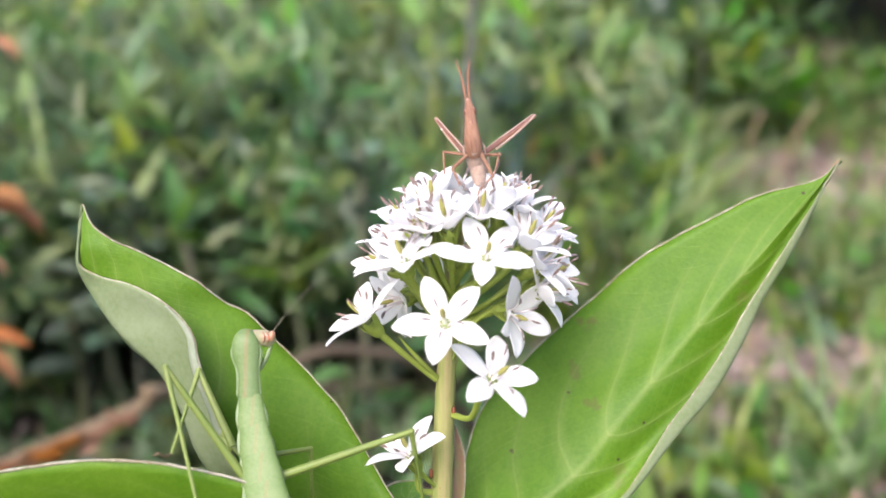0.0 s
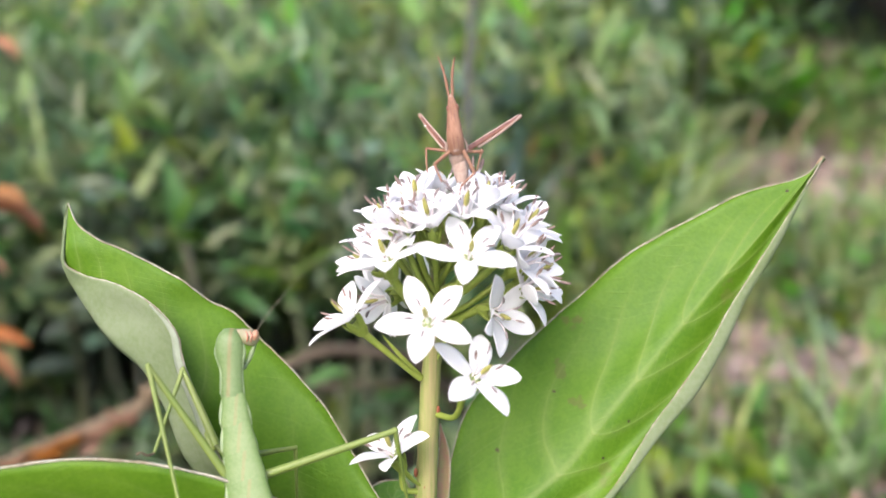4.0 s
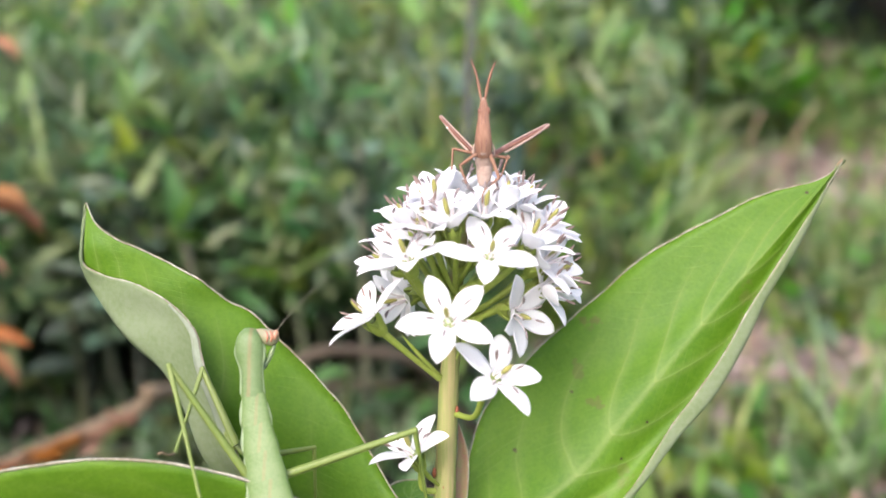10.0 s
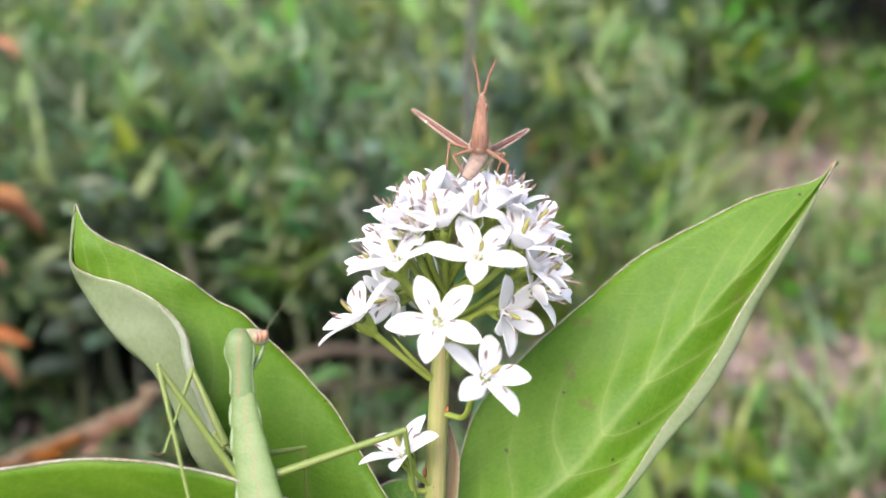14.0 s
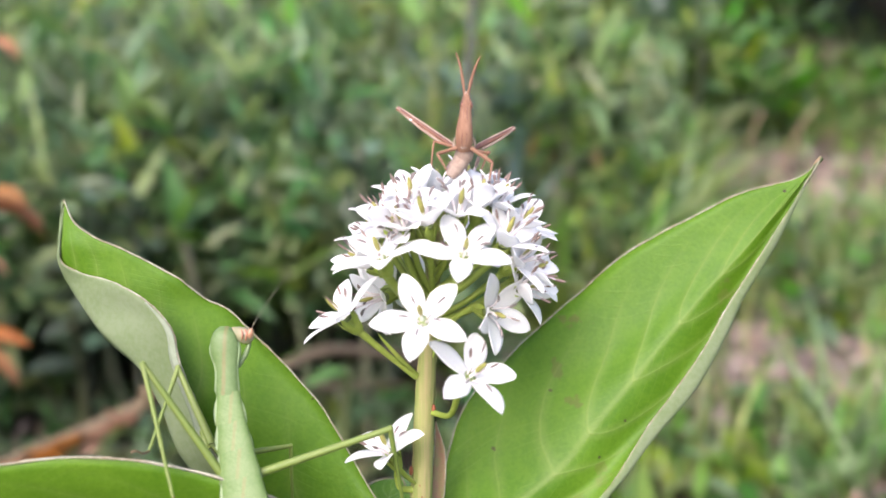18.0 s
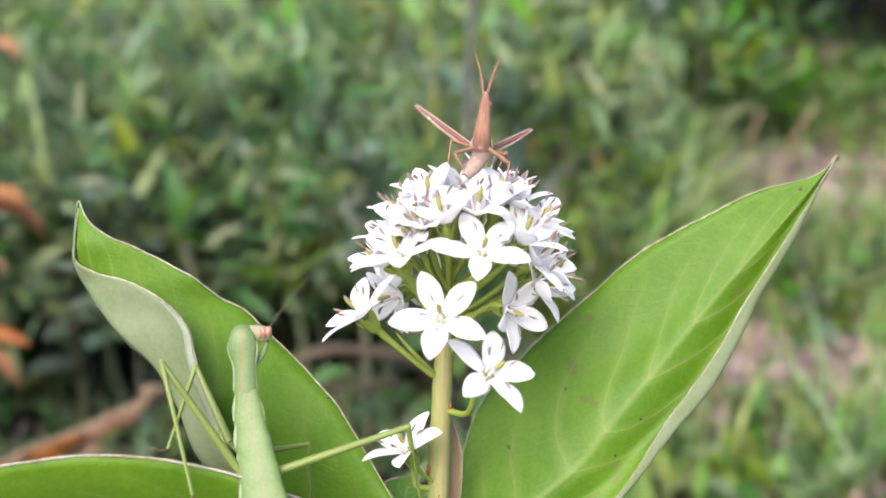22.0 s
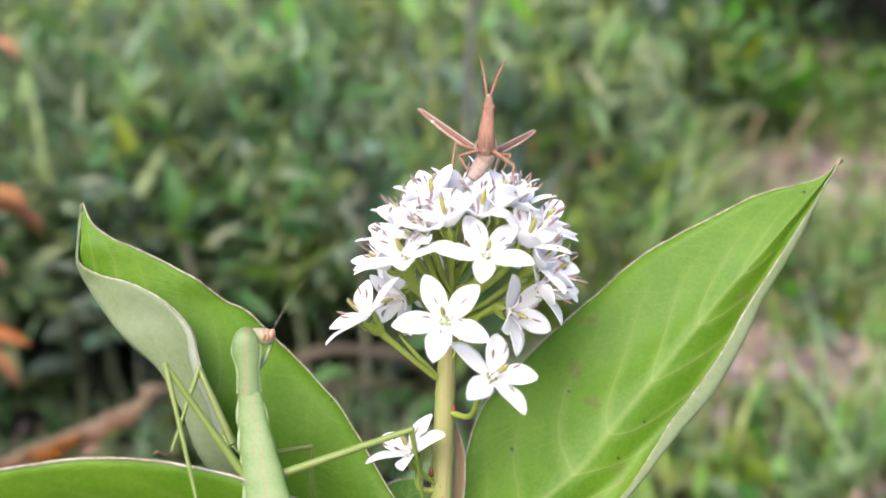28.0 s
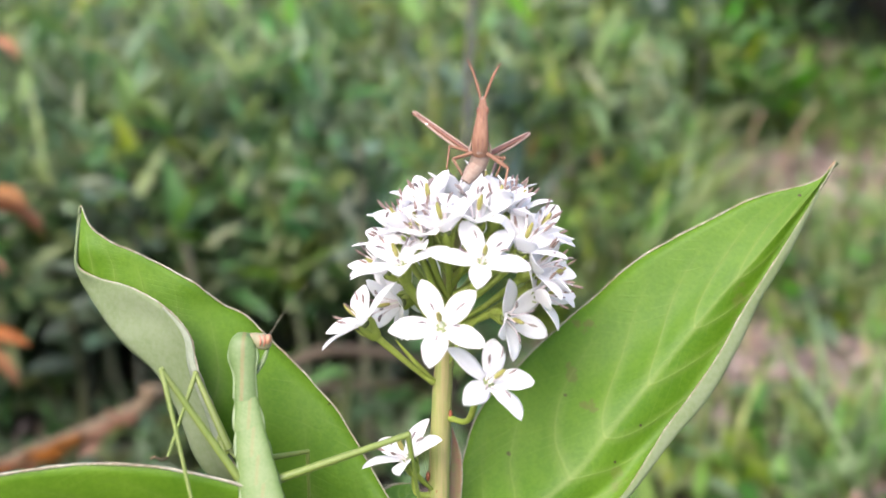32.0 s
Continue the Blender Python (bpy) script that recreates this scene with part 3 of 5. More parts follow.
def floret(at, face, roll=0.0, size=1.0, cup=0.0, root=None, anthers=ANTHER, bend=(0, 0, 0), loose=1.0, proud=1.0):
    """A white five-petalled floret, its base at `at`, facing `face`, on a stalk from the axis. cup: degrees by which its petals close;
    proud: how far its stamens stand out."""
    z = Vector(face).normalized()
    x = Vector((1, 0, 0)) - z * z.x
    x = (x if x.length > 0.1 else Vector((0, 0, 1)) - z * z.z).normalized()
    turn = Matrix((x, z.cross(x), z)).transposed().to_4x4() @ pose(0, 0, 0, 0, 0, roll)
    base = Vector(at) - z * 1.3 * size
    ob = new("flower", CALYX)
    ob.parent = plant
    ob.matrix_basis = Matrix.Translation((base - ROOT) * MM) @ turn @ Matrix.Diagonal((size, size, size, 1))
    ob["label"] = "open white five-petalled floret with green calyx"

    def piece(name, me, m):
        p = new(name, me)
        p.parent = ob
        p.matrix_basis = m
        return p

    for k in range(5):
        a = 72 * k + dice.uniform(-6, 6) * loose
        s = dice.uniform(0.94, 1.05)
        hinge = pose(0.0005, 0, 0.0012, dice.uniform(-7, 7), -cup + dice.uniform(-12, 12) * loose, 0)
        m = pose(0, 0, 0, 0, 0, a) @ hinge @ pose(-0.0005, 0, -0.0012) @ Matrix.Diagonal((s, s, 1, 1))
        piece("petal", PETALS[dice.randrange(3)], m)
        b = a + dice.uniform(-9, 9)
        reach = dice.uniform(0.92, 1.18)
        m = pose(0, 0, 0, 0, 0, b) @ pose(0, 0, 0.0012, 0, dice.uniform(-12, 14) - cup * 0.35, 0) @ pose(0, 0, -0.0012) @ Matrix.Diagonal((reach, proud, reach * proud, 1))
        piece("filament", FILAMENT, m)
        piece("anther", anthers if dice.random() < 0.7 else ANTHER_TAN, m)
    piece("throat", THROAT, Matrix.Identity(4))
    m = pose(0, 0, 0, dice.uniform(-6, 6), dice.uniform(-6, 6), dice.uniform(0, 360)) @ Matrix.Diagonal((1, 1, 0.5 + 0.5 * proud, 1))
    piece("style", STYLE, m)
    piece("pistil", PISTIL, m)
    end = base - z * 1.0 * size
    root = Vector(root) if root else axis_at(max(min(end.z - 6.0, 4.0), -9.5)) + Vector((0, -0.6 if end.y < 2 else 0.6, 0))
    mid = root.lerp(end, 0.5) + Vector((0, 0, -0.6)) + Vector(bend)
    part("pedicel", tube([tuple(root), tuple(mid), tuple(end), tuple(end + z * 0.5)], [0.42, 0.36, 0.46, 0.55], 12, 8, wobble=0.1), M_CALYX, plant)
    return ob


FLORETS = [
    # place, facing, roll, size, cup
    ((0.25, -11.2, -8.26), (-0.09, -0.88, 0.47), 42, 0.99, 15),
    ((5.51, -9.5, -14.64), (0.49, -0.61, 0.62), 15, 1.0, 10),
    ((-4.32, -9.1, -1.33), (-0.22, -0.46, 0.86), 348, 0.98, 12),
    ((4.76, -10.6, -1.03), (0.07, -0.72, 0.69), 334, 0.93, 17),
    ((-8.96, -5.5, -8.23), (-0.65, -0.22, 0.73), 5, 1.02, 16),
    ((7.85, -5.6, -7.55), (0.72, -0.68, -0.15), 38, 0.94, 25),
    # the crown of the dome
    ((0.6, -8.0, 2.50), (-0.15, -0.46, 0.88), 20, 0.97, 34),
    ((-3.9, -5.0, 2.50), (-0.42, -0.25, 0.87), 60, 0.92, 34),
    ((-1.2, -4.4, 5.0), (-0.20, -0.30, 0.93), 110, 0.92, 36),
    ((4.20, -7.6, 3.60), (0.04, -0.46, 0.88), 10, 0.97, 36),
    ((8.6, -4.0, 4.5), (0.36, -0.24, 0.90), 70, 0.92, 34),
    ((9.4, -7.6, 0.3), (0.42, -0.50, 0.76), 40, 0.95, 24),
    ((11.0, -5.6, -1.90), (0.66, -0.52, 0.54), 10, 0.95, 26),
    ((5.6, -1.5, 6.6), (0.10, -0.14, 0.98), 30, 0.9, 44),
    ((7.6, 0.5, 5.8), (0.28, -0.10, 0.95), 0, 0.88, 36),
    ((-5.3, -2.5, 0.9), (-0.62, -0.18, 0.76), 50, 0.9, 32),
    ((11.6, -1.5, 1.0), (0.66, -0.12, 0.74), 20, 0.9, 34),
    ((1.9, -0.6, 6.2), (-0.07, -0.10, 0.98), 116, 0.88, 40),
    ((-6.2, -3.0, -2.2), (-0.78, -0.25, 0.56), 0, 0.88, 32),
    ((11.4, -4.4, -4.94), (0.82, -0.52, 0.10), 0, 0.90, 26),
    ((-2.2, -1.0, 4.6), (-0.36, -0.10, 0.93), 30, 0.88, 38),
    ((-4.8, -1.0, -6.2), (-0.66, -0.45, -0.15), 20, 0.88, 30),
    ((-1.9, -6.6, 2.0), (-0.30, -0.40, 0.86), 80, 0.88, 34),
    ((6.6, -6.2, 4.6), (0.22, -0.36, 0.90), 50, 0.90, 34),
    ((11.2, -4.2, 2.2), (0.52, -0.34, 0.78), 65, 0.88, 32),
    ((12.4, -3.6, -3.3), (0.80, -0.40, 0.40), 45, 0.88, 28),
    ((-2.7, -5.8, 0.9), (-0.30, -0.44, 0.84), 10, 0.86, 34),
    # the far side of the dome
    ((-4.67, 5.0, -5.77), (-0.5, 0.5, -0.2), 0, 0.9, 10),
    ((-1.15, 4.0, 4.6), (-0.25, 0.3, 0.96), 20, 0.84, 18),
    ((4.0, 4.5, 5.2), (0.0, 0.35, 0.98), 75, 0.84, 18),
    ((8.47, 5.0, 4.3), (0.35, 0.35, 0.9), 0, 0.84, 16),
    ((-5.09, 6.0, 0.6), (-0.6, 0.5, 0.6), 10, 0.84, 10),
    ((11.5, 6.0, 0.2), (0.65, 0.6, 0.4), 30, 0.84, 10),
    ((-0.31, 11.0, 0.6), (-0.2, 0.9, 0.3), 10, 0.9, 10),
    ((6.68, 11.0, 0.08), (0.25, 0.95, 0.2), 40, 0.9, 10),
]
floret(*FLORETS[0], root=(0.83, -0.6, -8.25), loose=0.25)
floret(*FLORETS[1], root=(1.11, -0.5, -20.4), bend=(0.6, 0.5, -1.2), loose=0.25)
for row in FLORETS[2:4]:
    floret(*row, loose=0.4)
floret(*FLORETS[4], root=(-0.83, -0.6, -16.01), anthers=ANTHER_TAN, bend=(0, 0, 0.5), loose=0.4)
floret(*FLORETS[5], root=(1.53, -0.4, -10.35), bend=(0, 0, 0.8), loose=0.6)
for i, row in enumerate(FLORETS[6:]):
    floret(*row, anthers=ANTHER_TAN if i % 3 == 1 else ANTHER, loose=1.5, proud=1.3)
# the half-hidden low floret seen from behind
floret((-3.95, -2.9, -24.7), (-0.42, -0.28, 0.86), 54, 0.98, 15, root=(-0.97, -0.3, -29.96), bend=(-0.9, 0, -0.4), loose=0.3)


# ---------------------------------------------------------------- the mantis on the folded leaf
mantis = thing("mantis", (-17.16, -14.0, -32.57), "young pale green mantis climbing a leaf", "mantis")
pron = tube([(-22.78, -6.4, -9.43), (-22.77, -7.0, -10.35), (-22.6, -7.2, -11.95), (-22.25, -7.6, -14.16), (-22.09, -8.0, -16.94)],
            [0.75, 1.42, 1.70, 1.26, 1.36], 26, 16, 0.5, (0, 1, 0))
part("pronotum", pron, M_PRONOTUM, mantis, "pale green back shield with a soft ochre line", pivot=(-22.47, -7.2, -13.25))
SEGMENTS = [(-21.98, -8.2, -16.65, 1.36), (-21.48, -9.0, -19.82, 1.73), (-20.75, -10.0, -22.65, 2.04), (-19.97, -11.0, -25.53, 2.37), (-19.14, -12, -28.34, 2.6), (-18.39, -12.7, -31.19, 2.22), (-17.68, -13.2, -34.07, 1.61)]
for (x0, y0, z0, r0), (x1, y1, z1, r1) in zip(SEGMENTS, SEGMENTS[1:]):
    a, b = Vector((x0, y0, z0)), Vector((x1, y1, z1))
    part("abdomen_segment", tube([tuple(a), tuple(a.lerp(b, 0.35)), tuple(a.lerp(b, 0.8)), tuple(a.lerp(b, 1.06))],
                                 [r0 * 0.97, (r0 + (r1 - r0) * 0.35) * 0.99, (r0 + (r1 - r0) * 0.8) * 1.01, r1 * 1.035], 10, 18, 0.27), M_SEGMENT, mantis, pivot=a.lerp(b, 0.5) + Vector((0.25, 0, 0)))
    for s in (-1, 1):
        part("side_flange", tube([tuple(a + Vector((s * r0 * 0.80, 0, 0))), tuple(a.lerp(b, 0.6) + Vector((s * r1 * 0.90, 0, 0))), tuple(a.lerp(b, 1.03) + Vector((s * r1 * 1.0, 0, 0)))],
                                 [0.12, 0.24, 0.12], 6, 6, 0.5), M_MANTIS_EDGE, mantis, "pale flange of an abdomen segment")
for x, z in ((-19.1, -28.2), (-18.35, -31.0)):
    part("mark", tube([(x - 0.45, -13.15 if z > -30 else -13.75, z), (x + 0.1, -13.3 if z > -30 else -13.9, z - 0.1), (x + 0.6, -13.15 if z > -30 else -13.75, z)], [0.04, 0.1, 0.04], 8, 6, 0.5), M_HOP, mantis, "brownish mark between two segments")
head = part("head", tube([(-22.1, -6.3, -9.75), (-21.3, -6.6, -10.0), (-20.5, -6.8, -10.3), (-19.8, -6.85, -10.35), (-19.35, -6.8, -10.3)], [0.4, 0.72, 0.95, 0.8, 0.3], 16, 14, 0.7), M_MANTIS_FACE, mantis, "small triangular head turned aside")
eye = part("eye", blob((-19.72, -7.1, -10.05), (0.42, 0.5, 0.66), (0, 14, 0), 16, 12), M_MANTIS_EYE, head, "rosy compound eye")
for x, reach in ((-0.55, 0.66), (-0.1, 0.72)):
    mid = Vector((-20.05, -6.95, -10.2)) + Vector((x, 0, 0))
    part("band", tube([tuple(mid + Vector((-0.12, -0.30, reach))), tuple(mid + Vector((0.10, -0.70, 0.4 * reach))), tuple(mid + Vector((0.10, -0.70, -0.4 * reach))), tuple(mid + Vector((-0.12, -0.30, -reach)))], [0.04, 0.09, 0.09, 0.04], 12, 6, 0.4), M_EYE, head)
part("neck", tube([(-22.13, -6.4, -10.61), (-21.47, -6.4, -10.41), (-20.93, -6.5, -10.33)], [0.6, 0.5, 0.5], 8, 8), M_MANTIS, mantis)
part("foreleg", tube([(-19.9, -6.4, -11.13), (-20.41, -6.5, -12.49), (-21.13, -6.8, -13.95)], [0.2, 0.3, 0.2], 10, 8), M_MANTIS_EDGE, mantis, "folded pale green grasping leg")
part("rim", tube([(-23.45, -6.9, -9.84), (-24.19, -7.2, -11.75), (-23.51, -7.6, -14.03), (-23.44, -8.0, -16.68)], [0.1, 0.24, 0.2, 0.15], 20, 6), M_MANTIS_EDGE, mantis, "pale rim of the back shield")
part("rim", tube([(-21.82, -6.9, -9.84), (-20.98, -7.2, -11.75), (-21.15, -7.6, -14.03), (-20.8, -8.0, -16.68)], [0.1, 0.24, 0.2, 0.15], 20, 6), M_MANTIS_EDGE, mantis, "pale rim of the back shield")
part("antenna", tube([(-19.68, -7.2, -9.68), (-18.2, -7.2, -7.4), (-16.3, -7.0, -4.9), (-14.5, -6.5, -2.9)], [0.045, 0.036, 0.026, 0.015], 18, 5), M_FEELER, mantis, "hair-thin brown feeler", pivot=(-19.68, -7.2, -9.68))


def leg(name, owner, pts, radii, foot=None, material=M_MANTIS_LEG):
    """A jointed leg: a femur and a tibia, and a foot where it shows."""
    femur = part(name, tube([pts[0], tuple(Vector(pts[0]).lerp(Vector(pts[1]), 0.5)), pts[1]], [radii[0], radii[0] * 0.85, radii[1]], 14, 8), material, owner)
    part("tibia", tube([pts[1], tuple(Vector(pts[1]).lerp(Vector(pts[2]), 0.5)), pts[2]], [radii[1], radii[2], radii[2] * 0.8], 14, 8), material, femur)
    part("knee", blob(pts[1], (radii[1] * 1.15,) * 3, u=8, v=6), material, femur)
    if foot:
        part("foot", tube(foot, [radii[2] * 0.7, radii[2] * 0.6, radii[2] * 0.5], 12, 6), M_TWIG, femur, "brownish hooked foot")
    return femur


leg("leg", mantis, ((-22.09, -10.5, -25.41), (-30.32, -12.0, -12.91), (-26.11, -15.0, -26.53)), (0.52, 0.33, 0.25), ((-26.11, -15.0, -26.53), (-26.39, -13.0, -28.34), (-26.87, -10.0, -30.85)))
leg("leg", mantis, ((-24.21, -7.0, -22.71), (-28.68, -5.0, -14.28), (-30.02, -11.0, -22.66)), (0.52, 0.33, 0.22), ((-30.02, -11.0, -22.66), (-30.22, -12.5, -22.54), (-30.65, -13.4, -22.02), (-31.07, -13.6, -22.21)))
leg("leg", mantis, ((-18.67, -10.0, -25.55), (-3.64, -7.0, -21.02), (-2.17, -3.0, -31.43)), (0.52, 0.36, 0.24), ((-2.17, -3.0, -31.43), (-1.64, -2.2, -32.35), (-1.1, -1.5, -33.47)))
leg("leg", mantis, ((-19.98, -6.0, -23.99), (-16.16, -1.0, -24.38), (-16.26, 1.0, -32.31)), (0.4, 0.26, 0.2))
leg("foreleg", mantis, ((-25.17, -5.0, -23.84), (-25.76, -4.5, -21.95), (-23.6, -6.0, -23.93)), (0.7, 0.5, 0.4))


# ---------------------------------------------------------------- the grasshopper on the flower head
HP = (4.88, -7.0, 10.87)
hopper = thing("grasshopper", HP, "slender reddish-brown grasshopper with a long cone-shaped head", "grasshopper")
skull = part("head", tube([(5.05, -7.4, 11.21), (5.03, -7.8, 12.0), (5.09, -8.0, 13.27), (5.3, -7.6, 15.26), (5.47, -7.0, 16.79), (5.53, -6.5, 17.85)],
                          [0.8, 0.96, 0.95, 0.70, 0.54, 0.32], 30, 12, 0.75), M_HOP, hopper, "long slanting reddish-brown head")
for s in (-1, 1):
    off = Vector((s * 0.50, 0, 0))
    part("eye", blob(Vector((5.46, -7.15, 16.37)) + off, (0.24, 0.42, 0.48)), M_HOP_DARK, skull, "dark oval eye")
    line = [Vector(q) + Vector((s * w, 0, 0)) for q, w in (((5.46, -7.05, 17.5), 0.14), ((5.27, -8.14, 15.18), 0.2), ((5.05, -8.68, 12.54), 0.28), ((5.0, -8.46, 11.47), 0.2))]
    part("ridge", tube([tuple(q) for q in line], [0.03, 0.04, 0.04, 0.02], 16, 5), M_HOP_LEG, skull)
part("crown", tube([(5.48, -6.7, 17.69), (5.53, -6.4, 18.1)], [0.34, 0.16], 4, 8, 0.6), M_HOP_PALE, skull)
for s in (-1, 1):
    part("collar", tube([tuple(Vector((5.05, -7.5, 12.75)) + Vector((s * 0.98, 0, 0))), tuple(Vector((5.05, -7.4, 11.99)) + Vector((s * 1.2, 0, 0))), tuple(Vector((5.07, -7.2, 11.23)) + Vector((s * 1.15, 0, 0)))], [0.06, 0.14, 0.08], 10, 6), M_HOP_PALE, hopper, "pale edge of the neck shield")
part("mouth", blob((4.97, -7.8, 11.55), (0.66, 0.58, 0.4)), M_HOP_PALE, skull, "mouthparts")
thorax = part("thorax", tube([(5.09, -6.8, 11.67), (5.09, -6.7, 11.03), (4.91, -6.4, 10.28)], [0.9, 1.08, 0.98], 10, 14, 0.9), M_HOP_PALE, hopper, "pale tan breast")
ABD = (4.97, -6.5, 10.92)
part("abdomen", tube([(5.04, -6.4, 11.33), (4.71, -6.4, 10.28), (3.99, -6.6, 9.21), (3.33, -6.7, 8.29)], [0.9, 0.98, 0.86, 0.62], 16, 14, 0.9, wobble=0.06), M_HOP_PALE, hopper, "pale tan abdomen", pivot=ABD)
AL, AR = (5.32, -6.6, 17.77), (5.68, -6.6, 17.77)
part("antenna", tube([AL, (4.97, -6.5, 20.21), (4.66, -6.6, 21.5), (4.3, -6.8, 22.6)], [0.15, 0.17, 0.13, 0.05], 30, 7, 0.5, wobble=0.6), M_HOP, hopper, "flat sword-shaped feeler", pivot=AL)
part("antenna", tube([AR, (6.41, -6.5, 19.95), (6.95, -6.6, 21.2), (7.45, -6.8, 22.05)], [0.15, 0.17, 0.13, 0.05], 30, 7, 0.5, wobble=0.6), M_HOP, hopper, "flat sword-shaped feeler", pivot=AR)


def hind_leg(hip, knee, r, back, speck=None):
    """A long hind leg: flat femur with a dark groove and the folded shin under it."""
    h, k = Vector(hip), Vector(knee)
    f = part("hind_leg", tube([hip, tuple(h.lerp(k, 0.2)), tuple(h.lerp(k, 0.6)), tuple(h.lerp(k, 0.94)), knee], [r * 0.9, r * 1.05, r * 0.95, r * 0.9, r * 0.86], 24, 8, 0.55), M_HOP_LEG, hopper, "long folded hind leg", pivot=hip)
    across = (k - h).cross(Vector((0, 1, 0))).normalized()
    if across.z < 0:
        across.negate()
    for name, lift, gauge, coat, label in (("groove", -0.30, 0.13, M_HOP_DARK, "dark stripe along the thigh"), ("keel", 0.80, 0.12, M_HOP_PALE, "paler upper keel of the thigh"), ("keel", -0.82, 0.08, M_HOP, "paler lower keel of the thigh")):
        back_off = Vector((0, -r * 0.50 * math.sqrt(1 - lift * lift), 0)) + across * r * lift * 0.95
        part(name, tube([tuple(h.lerp(k, 0.06) + back_off), tuple(h.lerp(k, 0.5) + back_off), tuple(h.lerp(k, 0.985) + back_off * 0.9)], [gauge * 0.7, gauge, gauge * 0.8], 14, 6, 0.6), coat, f, label)
    part("shin", tube([knee, tuple(k.lerp(h, 0.4) - across * 0.42), tuple(k.lerp(h, 0.8) - across * 0.5)], [0.2, 0.17, 0.14], 14, 6), M_HOP_PALE, f, "thin shin folded under the thigh")
    if speck:
        part("speck", blob(speck, (0.18, 0.16, 0.16)), M_SEED, f, "tiny white speck")
    return f


HIPL, HIPR = (4.4, -6.0, 11.5), (5.85, -6.0, 11.37)
hind_left = hind_leg(HIPL, (-2.67, -4.5, 16.82), 0.31, -0.42, (-1.06, -5.0, 15.27))
hind_right = hind_leg(HIPR, (11.56, 0.5, 14.64), 0.33, 0.42)


def segment(name, a, b, r0, r1, owner):
    return part(name, tube([a, tuple(Vector(a).lerp(Vector(b), 0.5)), b], [r0, (r0 + r1) / 2, r1], 8, 7), M_HOP, owner, pivot=a)


FL0, FL1, FL2 = (4.14, -7.6, 11.51), (1.92, -8.5, 10.76), (2.94, -8.8, 8.88)
FR0, FR1, FR2 = (5.69, -7.6, 11.51), (8.14, -8.5, 9.61), (7.73, -8.8, 7.6)
fore_left = segment("foreleg", FL0, FL1, 0.24, 0.2, hopper)
shin_left = segment("shin", FL1, FL2, 0.17, 0.11, fore_left)
fore_right = segment("foreleg", FR0, FR1, 0.26, 0.2, hopper)
shin_right = segment("shin", FR1, FR2, 0.17, 0.11, fore_right)
part("foot", tube([FR2, (7.9, -9.0, 6.95), (8.54, -9.0, 6.12)], [0.11, 0.1, 0.06], 8, 6), M_HOP, shin_right)
ml = segment("middle_leg", (4.08, -6.0, 11.77), (1.58, -5.6, 12.61), 0.2, 0.16, hopper)
segment("shin", (1.58, -5.6, 12.61), (1.18, -6.0, 9.73), 0.14, 0.1, ml)
mr = segment("middle_leg", (5.92, -6.0, 11.37), (7.84, -5.8, 11.0), 0.2, 0.2, hopper)
segment("shin", (7.84, -5.8, 11.0), (6.9, -6.0, 8.87), 0.14, 0.1, mr)
part("knee", blob((7.89, -6.0, 11.04), (0.24, 0.24, 0.26), u=8, v=6), M_HOP, mr)


# ---------------------------------------------------------------- ground and meadow
def rise(x, y):
    """Height of the ground: level round the plant, a bank behind."""
    h = 0.55 * smoothstep(1.6, 6.0, y) + 0.02 * noise.noise(Vector((x * 2, y * 2, 0))) + 0.008 * noise.noise(Vector((x * 9, y * 9, 3)))
    return h if y > 0.15 else h * 0.3 - 0.004


def sheet():
    bm = bmesh.new()
    xs = sorted({round(s * v, 3) for s in (-1, 1) for v in [0.1 * i for i in range(31)] + [4, 6, 10, 25, 80, 300, 1500]})
    ys = [-1500, -300, -60, -15, -5, -2] + [-1 + 0.1 * i for i in range(91)] + [10, 14, 25, 80, 300, 1500]
    grid = [[bm.verts.new((x, y, rise(x, y))) for x in xs] for y in ys]
    for a, b in zip(grid, grid[1:]):
        for i in range(len(xs) - 1):
            bm.faces.new((a[i], a[i + 1], b[i + 1], b[i]))
    return bm


def plain_mesh(name, bm, material):
    me = bpy.data.meshes.new(name)
    bm.to_mesh(me)
    bm.free()
    me.materials.append(material)
    me.polygons.foreach_set("use_smooth", [True] * len(me.polygons))
    return me


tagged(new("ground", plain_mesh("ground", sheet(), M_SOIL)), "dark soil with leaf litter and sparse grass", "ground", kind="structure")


def weed_leaf_mesh(length, width, lobes, material, sag=0.25):
    """A herb leaf along +x, folded along its rib, with lobes at its margin."""
    bm = bmesh.new()
    n = 10
    rows = []
    for i in range(n + 1):
        t = i / n
        w = width * math.sin(math.pi * min(t ** 0.75, 1.0)) ** 0.8 * (1 + lobes * math.sin(t * 26)) + 0.0012
        if i == n:
            w = 0.0006
        z = -sag * length * t * t
        rows.append([bm.verts.new((t * length, s * w, z + abs(s) * w * 0.35)) for s in (-1, 0, 1)])
    for a, b in zip(rows, rows[1:]):
        for j in range(2):
            bm.faces.new((a[j], b[j], b[j + 1], a[j + 1]))
    return plain_mesh("leaf", bm, material)


